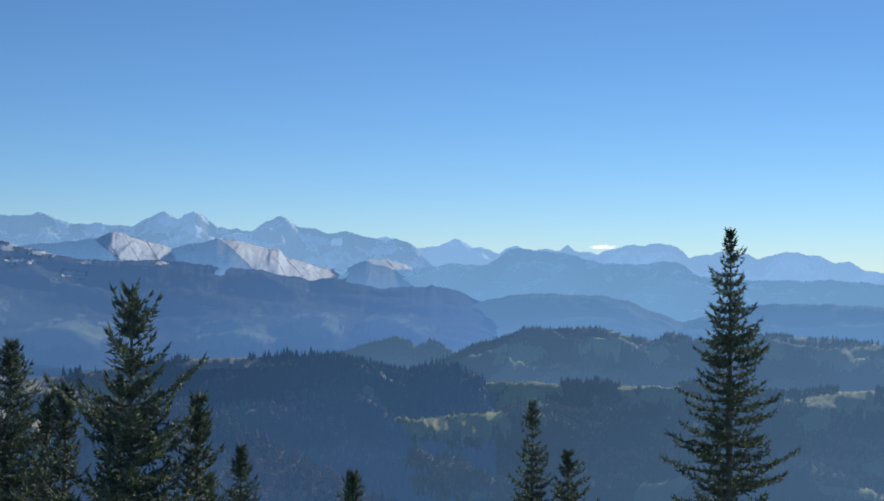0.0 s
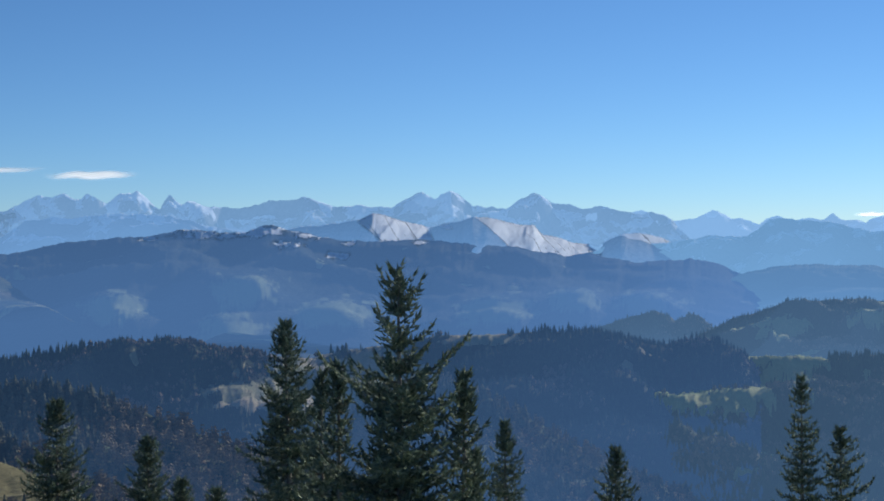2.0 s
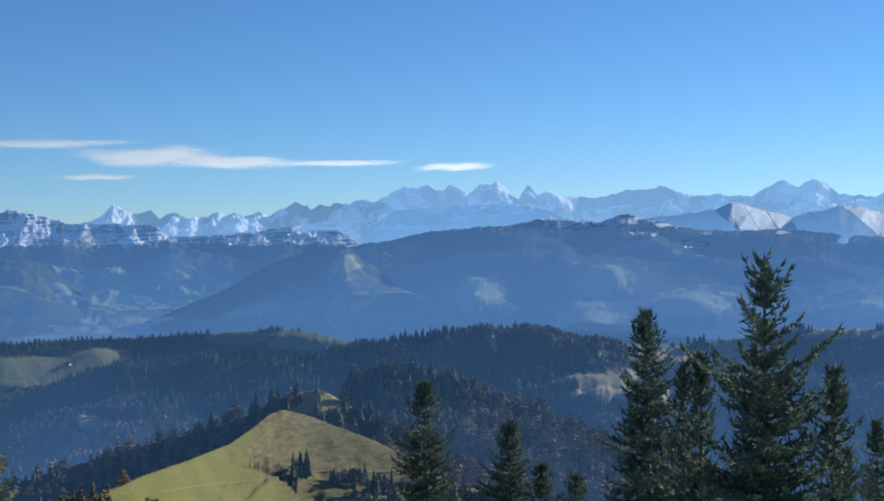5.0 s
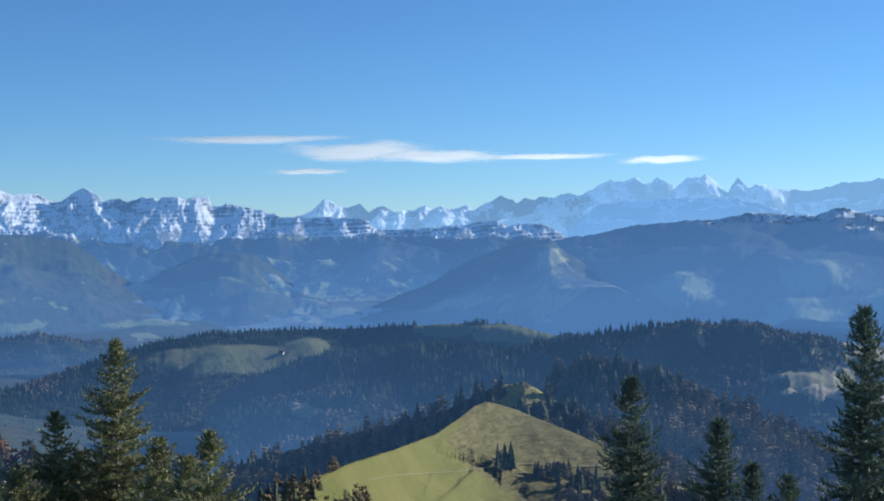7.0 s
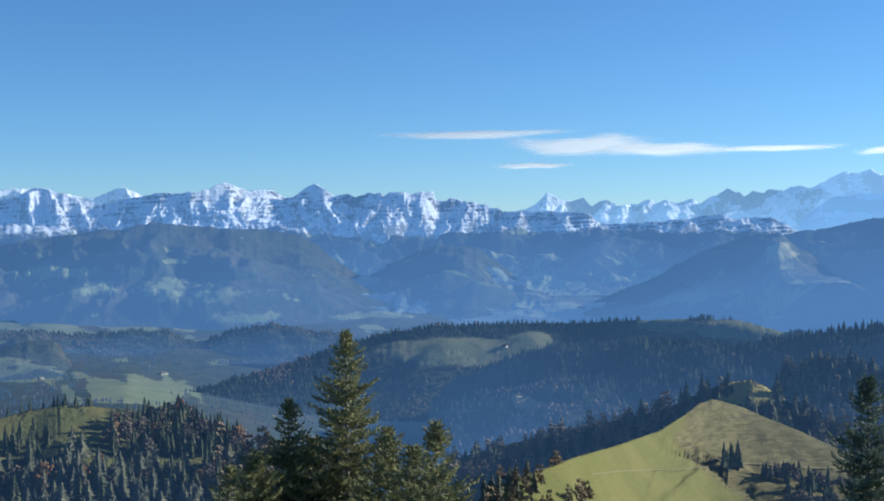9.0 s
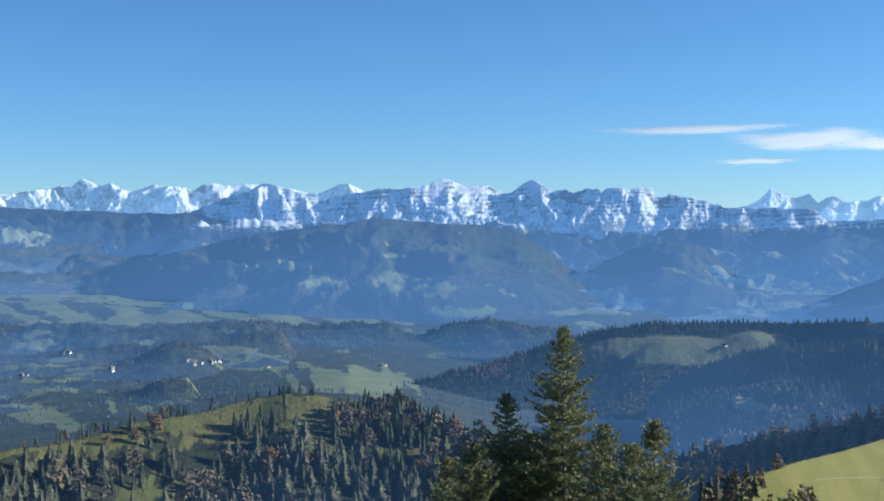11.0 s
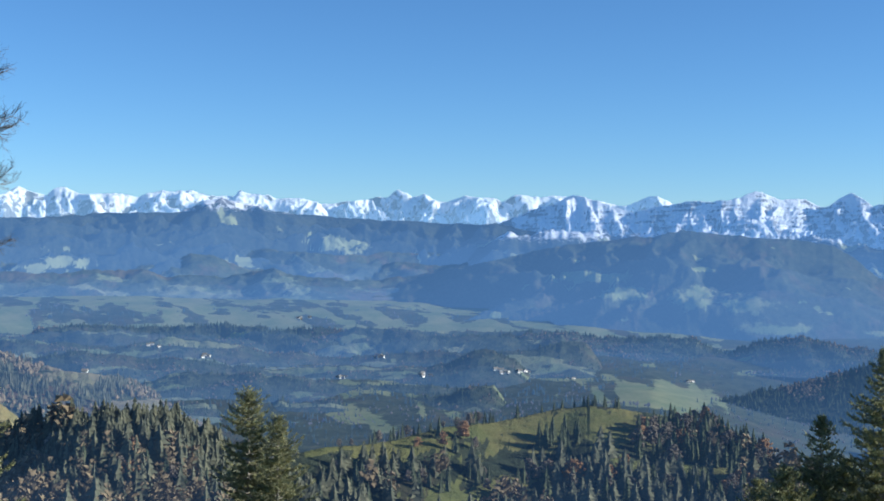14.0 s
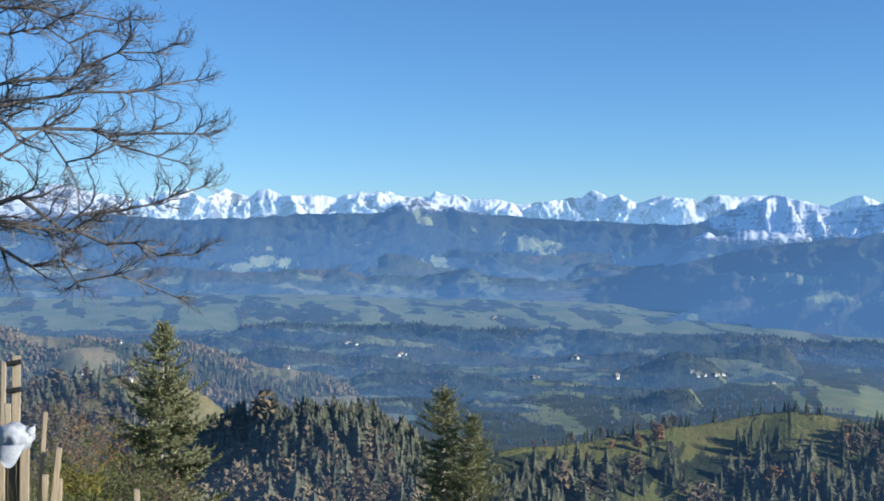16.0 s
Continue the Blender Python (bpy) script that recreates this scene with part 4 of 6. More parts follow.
Relief("backdrop_broad_hill", BROAD_HILL, 3650, 600, 200, -235, land_mat("broad_mountain_woods", soft=0.14, rust=0.4, bright=1.0, green=(0.175, 0.215, 0.085)), "broad wooded mountain with sunny clearings", mist=0.08, painted_haze=0.36, stir=0.4, seed=19, clear=CLEARINGS["broad_hill"], terrace=0.8, rows=70, fields=(45, 1.1), spur=0.55, spurs=0.7, vfreq=1.6)
rolling = []
for k, (r, el, amp, a0) in enumerate(((2960, -3.9, 0.14, 64.5), (2800, -4.15, 0.3, 64), (2620, -4.6, 0.4, 63), (2400, -5.3, 0.4, 66), (2180, -6.0, 0.45, 68), (1980, -6.75, 0.45, 67))):
    line = [(float(q), el + amp * float(fractal(q / 4.5, k * 7.0, 4, 0.5, 95 + k))) for q in np.arange(a0, 102, 0.5)]
    rolling.append(Relief("backdrop_valley_hills", line, r, 230, 160, -258, HILLS, "rolling valley hills of woods and green meadows", "hills", painted_haze=0.25 - 0.03 * k, mist=0.06, haze=[(66, 0), (74, 0.07), (90, 0.07)], seed=60 + k, fields=(75, 0.5 if k == 0 else 0.32), spur=0.4, jag=0.05, rows=26, step=0.09, end=3, fall=1.3))
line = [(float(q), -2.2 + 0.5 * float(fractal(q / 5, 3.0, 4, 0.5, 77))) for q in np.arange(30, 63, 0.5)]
Relief("backdrop_meadow_slopes", line, 3780, 560, 150, -222, FOOTHILLS, "gentle slopes of hazy meadows and woods below the crags", painted_haze=0.44, seed=88, fields=(60, 0.15), spur=0.5, spurs=0.3, jag=0.05, vfreq=5)
# hills: painted haze is chosen hill by hill, with more at the foot
low = Relief("backdrop_low_hills", LOW_HILLS, 2900, 260, 200, -255, land_mat("low_hill_woods", rust=0.5), "low wooded hills along the valley", "hills", terrace=1.1, seed=20, fields=(80, 0.9), spur=0.5, jag=0.08, painted_haze=0.2, mist=0.11)
fld = Relief("backdrop_field_hill", FIELD_HILL, 2500, 260, 300, -330, land_mat("field_hill", rust=0.0, ragged=0.3, green=(0.13, 0.15, 0.075)), "wooded hill with bright green fields on top", "hills", terrace=1.1, seed=21, clear=[(45.65, -5.16, 3.5, 0.62), (42.22, -4.71, 0.9, 0.4), (33.12, -4.25, 1.9, 0.42), (36.2, -4.05, 1.6, 0.3), (38.86, -6.22, 1.0, 0.2)], spur=0.08, stir=0.12, painted_haze=0.13, mist=0.05, haze=[(30, 0.04), (50, 0)], swing=[(28, 0), (45, 0), (52, -120), (58, -250)])
knob = Relief("backdrop_wooded_knob", WEST_KNOB, 2750, 300, 200, -330, SUNWARD_HILLS, "small dark wooded knob", "hills", seed=22, painted_haze=0.4, mist=0.14)
wst = Relief("backdrop_wooded_hills", WEST_HILL, 2700, 600, 200, -330, SUNWARD_HILLS, "dark wooded hills with a few pale clearings", "hills", terrace=1.1, seed=23, clear=wider("west_hill"), fields=(60, 0.75), spur=0.45, spurs=0.4, painted_haze=0.29, mist=0.15, haze=[(-20, 0.12), (0, 0)])
drk = Relief("backdrop_spruce_hill", DARK_HILL, 2100, 560, 300, -330, DRY_HILLS, "dark hill covered in spruce forest", "hills", terrace=0.25, seed=24, clear=[(15.6, -5.9, 3.6, 1.5), (19.0, -6.3, 2.6, 0.7), (12.2, -6.25, 1.2, 0.5), (9.61, -4.1, 1.6, 0.3)], stir=0.4, fields=(60, 1.0), spur=0.4, spurs=0.4, painted_haze=0.14, mist=0.07, haze=[(-2, 0.12), (8, 0.07), (20, 0), (36, 0), (44, 0.07)])
wfr = Relief("backdrop_lower_hills", WEST_FRONT, 2150, 640, 300, -330, SUNWARD_HILLS, "dark wooded slopes with small meadows", "hills", terrace=1.1, seed=25, clear=wider("west_front"), fields=(60, 0.7), spur=0.5, spurs=0.4, painted_haze=0.19, mist=0.05, haze=[(-20, 0.14), (-8, 0.06), (0, 0)])
spw = Relief("wooded_spur", BROWN_SPUR_WEST, 1600, 360, 300, -330, AUTUMN_HILLS, "wooded spur with brown autumn trees", "hill", seed=31, painted_haze=0.23, mist=0.05)
spb = Relief("autumn_spur", BROWN_SPUR, 1450, 360, 300, -330, AUTUMN_HILLS, "spur of rust-brown autumn woods", "hill", seed=32, painted_haze=0.1, mist=0.06)
kbk = Relief("spruce_spur", KNOLL_BACK, 1180, 360, 200, -330, land_mat("spruce_spur", green=(0.3, 0.27, 0.1)), "spruce-covered spur behind the grassy knoll", "hill", mist=0.02, seed=33, clear=[(32.7, -6.9, 1.0, 0.8)])
kn = Relief("grassy_knoll", KNOLL, 1000, 420, 200, -260, knoll_mat(), "sunny grass-covered knoll with a footpath", "hill", seed=26, clear=[(34.5, -9.9, 9, 3.2)], spur=0.12, spurs=0.4, jag=0.004, end=2.5, fall=0.35, blur=5, mist=0.0, step=0.05, rows=64,
            gully=[(37.5, -9.0), (35.62, -9.54), (34.76, -9.81), (34.0, -10.28), (33.63, -10.84), (32.79, -11.1), (31.5, -11.9)], swing=[(26, -60), (30, -25), (33, -5), (34.5, -25), (36, -110), (38, -220), (40.5, -330), (43, -400)])
give(kn.ob, "rough", np.clip(0.5 + 0.45 * (np.interp(kn.el, [-11.5, -9.6, -9.0, -7.0], [33.0, 35.6, 36.0, 34.9]) - kn.A), 0, 1))
tkn = Relief("green_hill", TREE_KNOLL, 1000, 420, 200, -250, land_mat("green_hill", ragged=0.4, green=(0.135, 0.145, 0.05)), "green pasture hill with scattered spruces", "hill", mist=0.05, seed=27, clear=[(66, -8.0, 7.5, 1.0), (71.5, -8.9, 3.6, 0.7), (62, -8.0, 3, 0.9), (58, -9.75, 3, 0.2), (66.5, -10.6, 1.6, 0.35), (69, -11.2, 1.8, 0.5)], spur=0.1, jag=0.02, end=3, fall=0.3, blur=3, swing=[(53, -100), (58, 0), (64, 0), (77, -180)])
EAST_PASTURES = [(91.52, -4.19, 1.4, 0.5), (84.94, -5.53, 1.7, 0.65), (81.65, -7.70, 1.2, 0.5), (93.51, -5.47, 1.3, 0.8), (82.56, -7.3, 1.3, 0.5), (95.2, -4.3, 1.3, 0.4)]
esl = Relief("wooded_slope", EAST_SLOPE, 1700, 500, 300, -250, land_mat("wooded_slope", rust=0.9, bright=1.4, green=(0.19, 0.185, 0.1)), "autumn wooded slope with pastures", "hill", mist=0.05, haze=[(78, 0.05), (90, 0.02)], terrace=0.9, seed=28, clear=EAST_PASTURES, stir=0.35)
ewd = Relief("near_wood_spur", EAST_WOOD, 800, 300, 200, -250, land_mat("spur", rust=0.8), "wooded spur with brown beech and spruce", "hill", mist=0.09, seed=29)
egr = Relief("sloping_pasture", EAST_GREEN, 1300, 300, 200, -250, land_mat("pasture", green=(0.185, 0.178, 0.075), ragged=0.3), "smooth sloping green pasture", "hill", mist=0.02, seed=30, clear=CLEARINGS["east_green"] + [(90.18, -6.8, 3.0, 0.9), (88.23, -7.92, 1.8, 1.0)], spur=0.08, end=4, fall=0.3)

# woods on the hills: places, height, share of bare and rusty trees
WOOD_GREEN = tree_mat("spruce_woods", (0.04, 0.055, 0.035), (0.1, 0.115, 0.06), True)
# copies of the woods with the lighter sunward haze painted in
SUNWARD_GREEN = tree_mat("sunward_spruce_woods", (0.04, 0.055, 0.035), (0.1, 0.115, 0.06), True, SUNWARD_HAZE_PAINT)
SUNWARD_RUST = tree_mat("sunward_autumn_woods", (0.12, 0.085, 0.06), (0.28, 0.19, 0.12), True, SUNWARD_HAZE_PAINT)
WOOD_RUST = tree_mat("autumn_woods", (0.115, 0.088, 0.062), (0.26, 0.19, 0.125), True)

# lighter copies of the woods, with sunlight on the slopes painted into the colour
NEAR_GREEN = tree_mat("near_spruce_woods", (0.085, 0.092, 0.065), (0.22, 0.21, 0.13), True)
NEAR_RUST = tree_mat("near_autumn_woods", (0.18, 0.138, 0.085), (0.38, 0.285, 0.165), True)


def woods(places, tall, rust, seed, where, fine=False, sunward=False, lit=False):
    """Spruces with bare or rusty broadleaved trees among them, in patches. lit: takes the lighter colours, which paint
    a sunny slope.
    """
    g = np.random.default_rng(seed + 100)
    patch = fractal(places[:, 0] / 110, places[:, 1] / 110, 3, 0.6, seed) * 0.5 + g.uniform(-1, 1, len(places)) * (0.34 if fine else 0.17) + 0.5
    brown = patch < rust
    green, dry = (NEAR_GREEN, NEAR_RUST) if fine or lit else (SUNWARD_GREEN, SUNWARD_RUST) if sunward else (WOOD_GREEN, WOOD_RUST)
    forest("spruce_forest", places[~brown], tall, tall * (1.45 if fine else 0.4), green, "dark green spruce forest on " + where, tier_tree if fine else cone_tree, seed)
    forest("autumn_woods", places[brown], tall * (0.76 if fine else 0.66), tall * (0.74 if fine else 0.55), dry, "brown and rusty broadleaved trees on " + where, clump_tree if fine else round_tree, seed + 1)


woods(drk.places(15000, 5), 11.5, 0.24, 5, "the spruce hill")
woods(fld.places(9500, 6), 8.5, 0.08, 6, "the hill with fields")
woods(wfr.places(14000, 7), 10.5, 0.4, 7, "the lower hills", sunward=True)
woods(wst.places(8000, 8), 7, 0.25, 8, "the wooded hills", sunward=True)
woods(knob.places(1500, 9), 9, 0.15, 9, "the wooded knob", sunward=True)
woods(low.places(8000, 10), 7.5, 0.25, 10, "the low hills")
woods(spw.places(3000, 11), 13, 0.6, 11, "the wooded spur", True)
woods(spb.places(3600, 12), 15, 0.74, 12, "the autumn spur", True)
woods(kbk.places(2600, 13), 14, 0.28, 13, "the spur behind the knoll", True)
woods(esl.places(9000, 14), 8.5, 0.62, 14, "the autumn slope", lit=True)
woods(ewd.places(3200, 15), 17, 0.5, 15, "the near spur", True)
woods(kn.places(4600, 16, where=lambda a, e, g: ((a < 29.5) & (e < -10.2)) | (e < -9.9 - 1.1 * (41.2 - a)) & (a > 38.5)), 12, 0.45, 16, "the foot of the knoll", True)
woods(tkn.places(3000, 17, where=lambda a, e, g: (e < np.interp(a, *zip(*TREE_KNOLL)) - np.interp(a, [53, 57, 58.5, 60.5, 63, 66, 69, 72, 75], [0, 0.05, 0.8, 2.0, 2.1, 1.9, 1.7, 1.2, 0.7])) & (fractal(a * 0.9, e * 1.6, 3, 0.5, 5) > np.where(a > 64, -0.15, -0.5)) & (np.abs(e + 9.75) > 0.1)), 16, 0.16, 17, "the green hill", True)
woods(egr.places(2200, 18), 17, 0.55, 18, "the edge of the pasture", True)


def on_ground(count, seed, a0, a1, r0, r1):
    g = np.random.default_rng(seed)
    az, r = g.uniform(a0, a1, count), np.sqrt(g.uniform(r0**2, r1**2, count))
    i = np.clip(np.searchsorted(g_az, az) - 1, 0, len(g_az) - 2)
    j = np.clip(np.searchsorted(g_r, r) - 1, 0, len(g_r) - 2)
    keep = g_field[i, j] < 0.47
    az, r = az[keep], r[keep]
    x, y = polar(az, r)
    return np.stack([x, y, ground_height(az, r), painted_haze_at(r, az)], -1)


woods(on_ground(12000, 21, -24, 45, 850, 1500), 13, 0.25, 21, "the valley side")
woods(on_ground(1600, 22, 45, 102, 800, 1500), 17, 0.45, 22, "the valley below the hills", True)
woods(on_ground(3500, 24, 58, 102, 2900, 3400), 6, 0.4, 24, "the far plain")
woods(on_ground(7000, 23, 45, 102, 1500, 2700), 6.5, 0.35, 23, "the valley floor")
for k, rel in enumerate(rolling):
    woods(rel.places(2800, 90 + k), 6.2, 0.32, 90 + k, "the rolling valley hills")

# ---- near trees ----
def part(name, bm_or_arrays, mat, parent, label="", smooth=False):
    v, f = bm_or_arrays
    ob = mesh_object(name, v, f, mat, parent, smooth)
    if label:
        tagged(ob, label)
    return ob


def tube(points, radii, sides=6):
    """A round tapered stem through the points, closed at its tip."""
    pts = [Vector(p) for p in points]
    v, f = [], []
    for k, p in enumerate(pts):
        way = (pts[min(k + 1, len(pts) - 1)] - pts[max(k - 1, 0)]).normalized()
        side = way.cross(Vector((0.31, 0.87, 0.39))).normalized()
        up = way.cross(side)
        for s in range(sides):
            a = 2 * math.pi * s / sides
            q = p + (side * math.cos(a) + up * math.sin(a)) * radii[k]
            v.append(q[:])
    for k in range(len(pts) - 1):
        for s in range(sides):
            a, b = k * sides + s, k * sides + (s + 1) % sides
            f.append((a, b, b + sides, a + sides))
    return v, f


def sprays(base, way, length, radius, g):
    """Many needle-covered shoots at once: pointed spikes with three sides."""
    base, way = np.asarray(base, float), np.asarray(way, float)
    way /= np.linalg.norm(way, axis=1, keepdims=True)
    n = len(base)
    helper = g.normal(size=(n, 3))
    side = np.cross(way, helper)
    side /= np.linalg.norm(side, axis=1, keepdims=True) + 1e-9
    up = np.cross(way, side)
    length, radius = np.asarray(length)[:, None], np.asarray(radius)[:, None]
    rows = []
    for k in range(3):
        a = 2 * math.pi * k / 3
        rows.append(base + way * length * 0.12 * k + (side * math.cos(a) + up * math.sin(a)) * radius)
    rows.append(base + way * length)
    v = np.stack(rows, 1)
    t = np.array([(0, 1, 3), (1, 2, 3), (2, 0, 3)])
    return v.reshape(-1, 3), (t[None] + (np.arange(n) * 4)[:, None, None]).reshape(-1, 3)


def bark_mat(name, dark, light, scale=6.0):
    n = Nodes(name)
    grain = n.noise(scale, 6, 0.7, stretch=(1, 1, 0.25))
    n.bump(grain, 0.6, 0.02)
    return n.done(n.ramp(grain, (0.35, dark), (0.65, light)))


def needle_mat(name, dark, mid, light):
    n = Nodes(name)
    each = n.geo.outputs["Random Per Island"]
    col = n.ramp(each, (0.0, dark), (0.55, mid), (1.0, light))
    col = n.mix(n.math("MULTIPLY", n.noise(1.1, 4), 0.6), col, dark)
    n.leafy(col, 0.55)
    n.bsdf.inputs["Roughness"].default_value = 0.85
    n.bsdf.inputs["Specular IOR Level"].default_value = 0.08
    return n.done(col)


BARK = bark_mat("spruce_bark", (0.1, 0.085, 0.07), (0.36, 0.32, 0.27))
PALE_BARK = bark_mat("pale_spruce_bark", (0.16, 0.14, 0.12), (0.4, 0.36, 0.32))
NEEDLES = needle_mat("spruce_needles", (0.145, 0.185, 0.155), (0.275, 0.32, 0.25), (0.45, 0.48, 0.35))
NEEDLES_OLIVE = needle_mat("olive_spruce_needles", (0.22, 0.24, 0.14), (0.41, 0.4, 0.225), (0.62, 0.57, 0.32))


def spruce(az, dist, top_el, spread, power, label, seed, whorl=0.3, gap=0.13, ragged=0.0, rise=0.35, needles=NEEDLES, bark=BARK, shoot=1.0, widest=9.0):
    """A spruce of its own: trunk, limbs and shoots. spread and power give the crown's half width below the tip; ragged: how ragged it is."""
    g = np.random.default_rng(seed)
    x, y = polar(az, dist)
    x, y = float(x), float(y)
    foot = float(ground_height(np.array(az), np.array(dist))) - 0.15
    top = EYE + dist * math.tan(radians(top_el))
    tall = top - foot
    tree = tagged(new("spruce_tree"), label, "tree", "spruces below the lookout")
    tree.location = (x, y, foot)
    sway = g.uniform(-0.1, 0.1, 2)
    stem = [(sway[0] * (k / 9) ** 2, sway[1] * (k / 9) ** 2, tall * k / 9) for k in range(10)]
    girth = 0.011 * tall + 0.03
    part("trunk", tube(stem, [girth * (1 - k / 9) + 0.012 for k in range(10)], 8), bark, tree, smooth=True)
    lv, lf, base, way, size, thick = [], [], [], [], [], []

    def shoot_at(p, dirn, ln, th):
        base.append(p); way.append(dirn); size.append(ln); thick.append(th)

    d, bare = 0.12, 1.5
    below_view = top - EYE + dist * 0.235  # limbs below the view's lower edge get fewer shoots, to save triangles
    while d < tall - bare:
        count = int(g.integers(5, 8))
        turn = g.uniform(0, 6.28)
        here = np.array([sway[0] * (1 - d / tall) ** 2, sway[1] * (1 - d / tall) ** 2, tall - d])
        for k in range(count):
            if g.uniform() < ragged * (0.4 if ragged < 0.7 else 0.75 * math.exp(-d / 3.5) + 0.15):
                continue
            a = turn + 6.283 * k / count + g.uniform(-0.4, 0.4)
            reach = widest * (1 - math.exp(-spread * d**power / widest))
            reach = max(0.1, reach * (1 + g.uniform(-0.5, 0.32) * (0.55 + ragged * 0.8)) * (1 + (0.22 if ragged < 0.7 else 0.32) * math.sin(2.3 * a + 3.1 * d + seed)))
            out = np.array([math.cos(a), math.sin(a), 0.0])
            side = np.array([-out[1], out[0], 0.0])
            steep = rise * math.exp(-d / 1.1) * 2.4 - 0.18 * min(1, d / 4) + g.uniform(-0.16, 0.16)
            curl = 0.36 * min(1, d / 2) + ragged * 0.3 * math.exp(-d / 3)
            at = lambda s: here + out * reach * s + np.array([0, 0, reach * (steep * s + curl * s * s)])
            v, f = tube([at(s) for s in np.linspace(0, 1, 6)], np.linspace(0.012 + 0.012 * reach, 0.004, 6), 3)
            o = len(lv)
            lv += v
            lf += [tuple(i + o for i in q) for q in f]
            for s in np.linspace(0.1 if d < 1.5 else 0.16, 1.0, max(3, int(reach / (gap if d < below_view else 2.5 * gap)))):
                p = at(s)
                along = out + np.array([0, 0, steep + 2 * curl * s])
                wide = min(0.42, (1 - s) * reach * 0.5 + 0.1) * shoot
                for sgn in (-1, 1):
                    dirn = along * g.uniform(0.3, 0.9) + side * sgn * g.uniform(0.5, 1.1) + np.array([0, 0, g.uniform(-0.3, 0.45)])
                    dirn /= np.linalg.norm(dirn)
                    ln = wide * g.uniform(0.5, 1.2)
                    tuft = (0.1 if dist < 50 else 0.13) * shoot
                    for q in range(max(1, int(ln / (tuft * 0.75)))):  # short tufts along the twig
                        st = p + dirn * tuft * 0.7 * q
                        dd = dirn + g.normal(size=3) * (0.45 - 0.15 * ragged) + np.array([0, 0, 0.12])
                        shoot_at(st, dd, tuft * g.uniform(0.95, 1.8), tuft * g.uniform(0.2, 0.36))
                if d > 1.4 and g.uniform() < 0.35:  # hanging shoots
                    shoot_at(p, np.array([g.uniform(-0.4, 0.4), g.uniform(-0.4, 0.4), -1.0]), g.uniform(0.08, 0.18) * shoot, 0.03 * shoot)
            shoot_at(at(0.93), at(1.0) - at(0.85) + np.array([0, 0, 0.1 * reach]), 0.2 * shoot + reach * 0.08, 0.03 * shoot)
        d += whorl * g.uniform(0.75, 1.25) * (0.5 if d < 0.9 else 1.0 if d < below_view else 1.7)
    for k in range(12):  # the leader
        shoot_at(np.array([sway[0], sway[1], tall - 0.07 * k - 0.15]), np.array([g.uniform(-0.6, 0.6), g.uniform(-0.6, 0.6), 1.0]), 0.22, 0.03)
    tagged(part("branchwork", (lv, lf), bark, tree), kind="stuff")
    tagged(part("crown", sprays(base, way, size, thick, g), needles, tree, "dense green needles"), kind="stuff")
    return tree


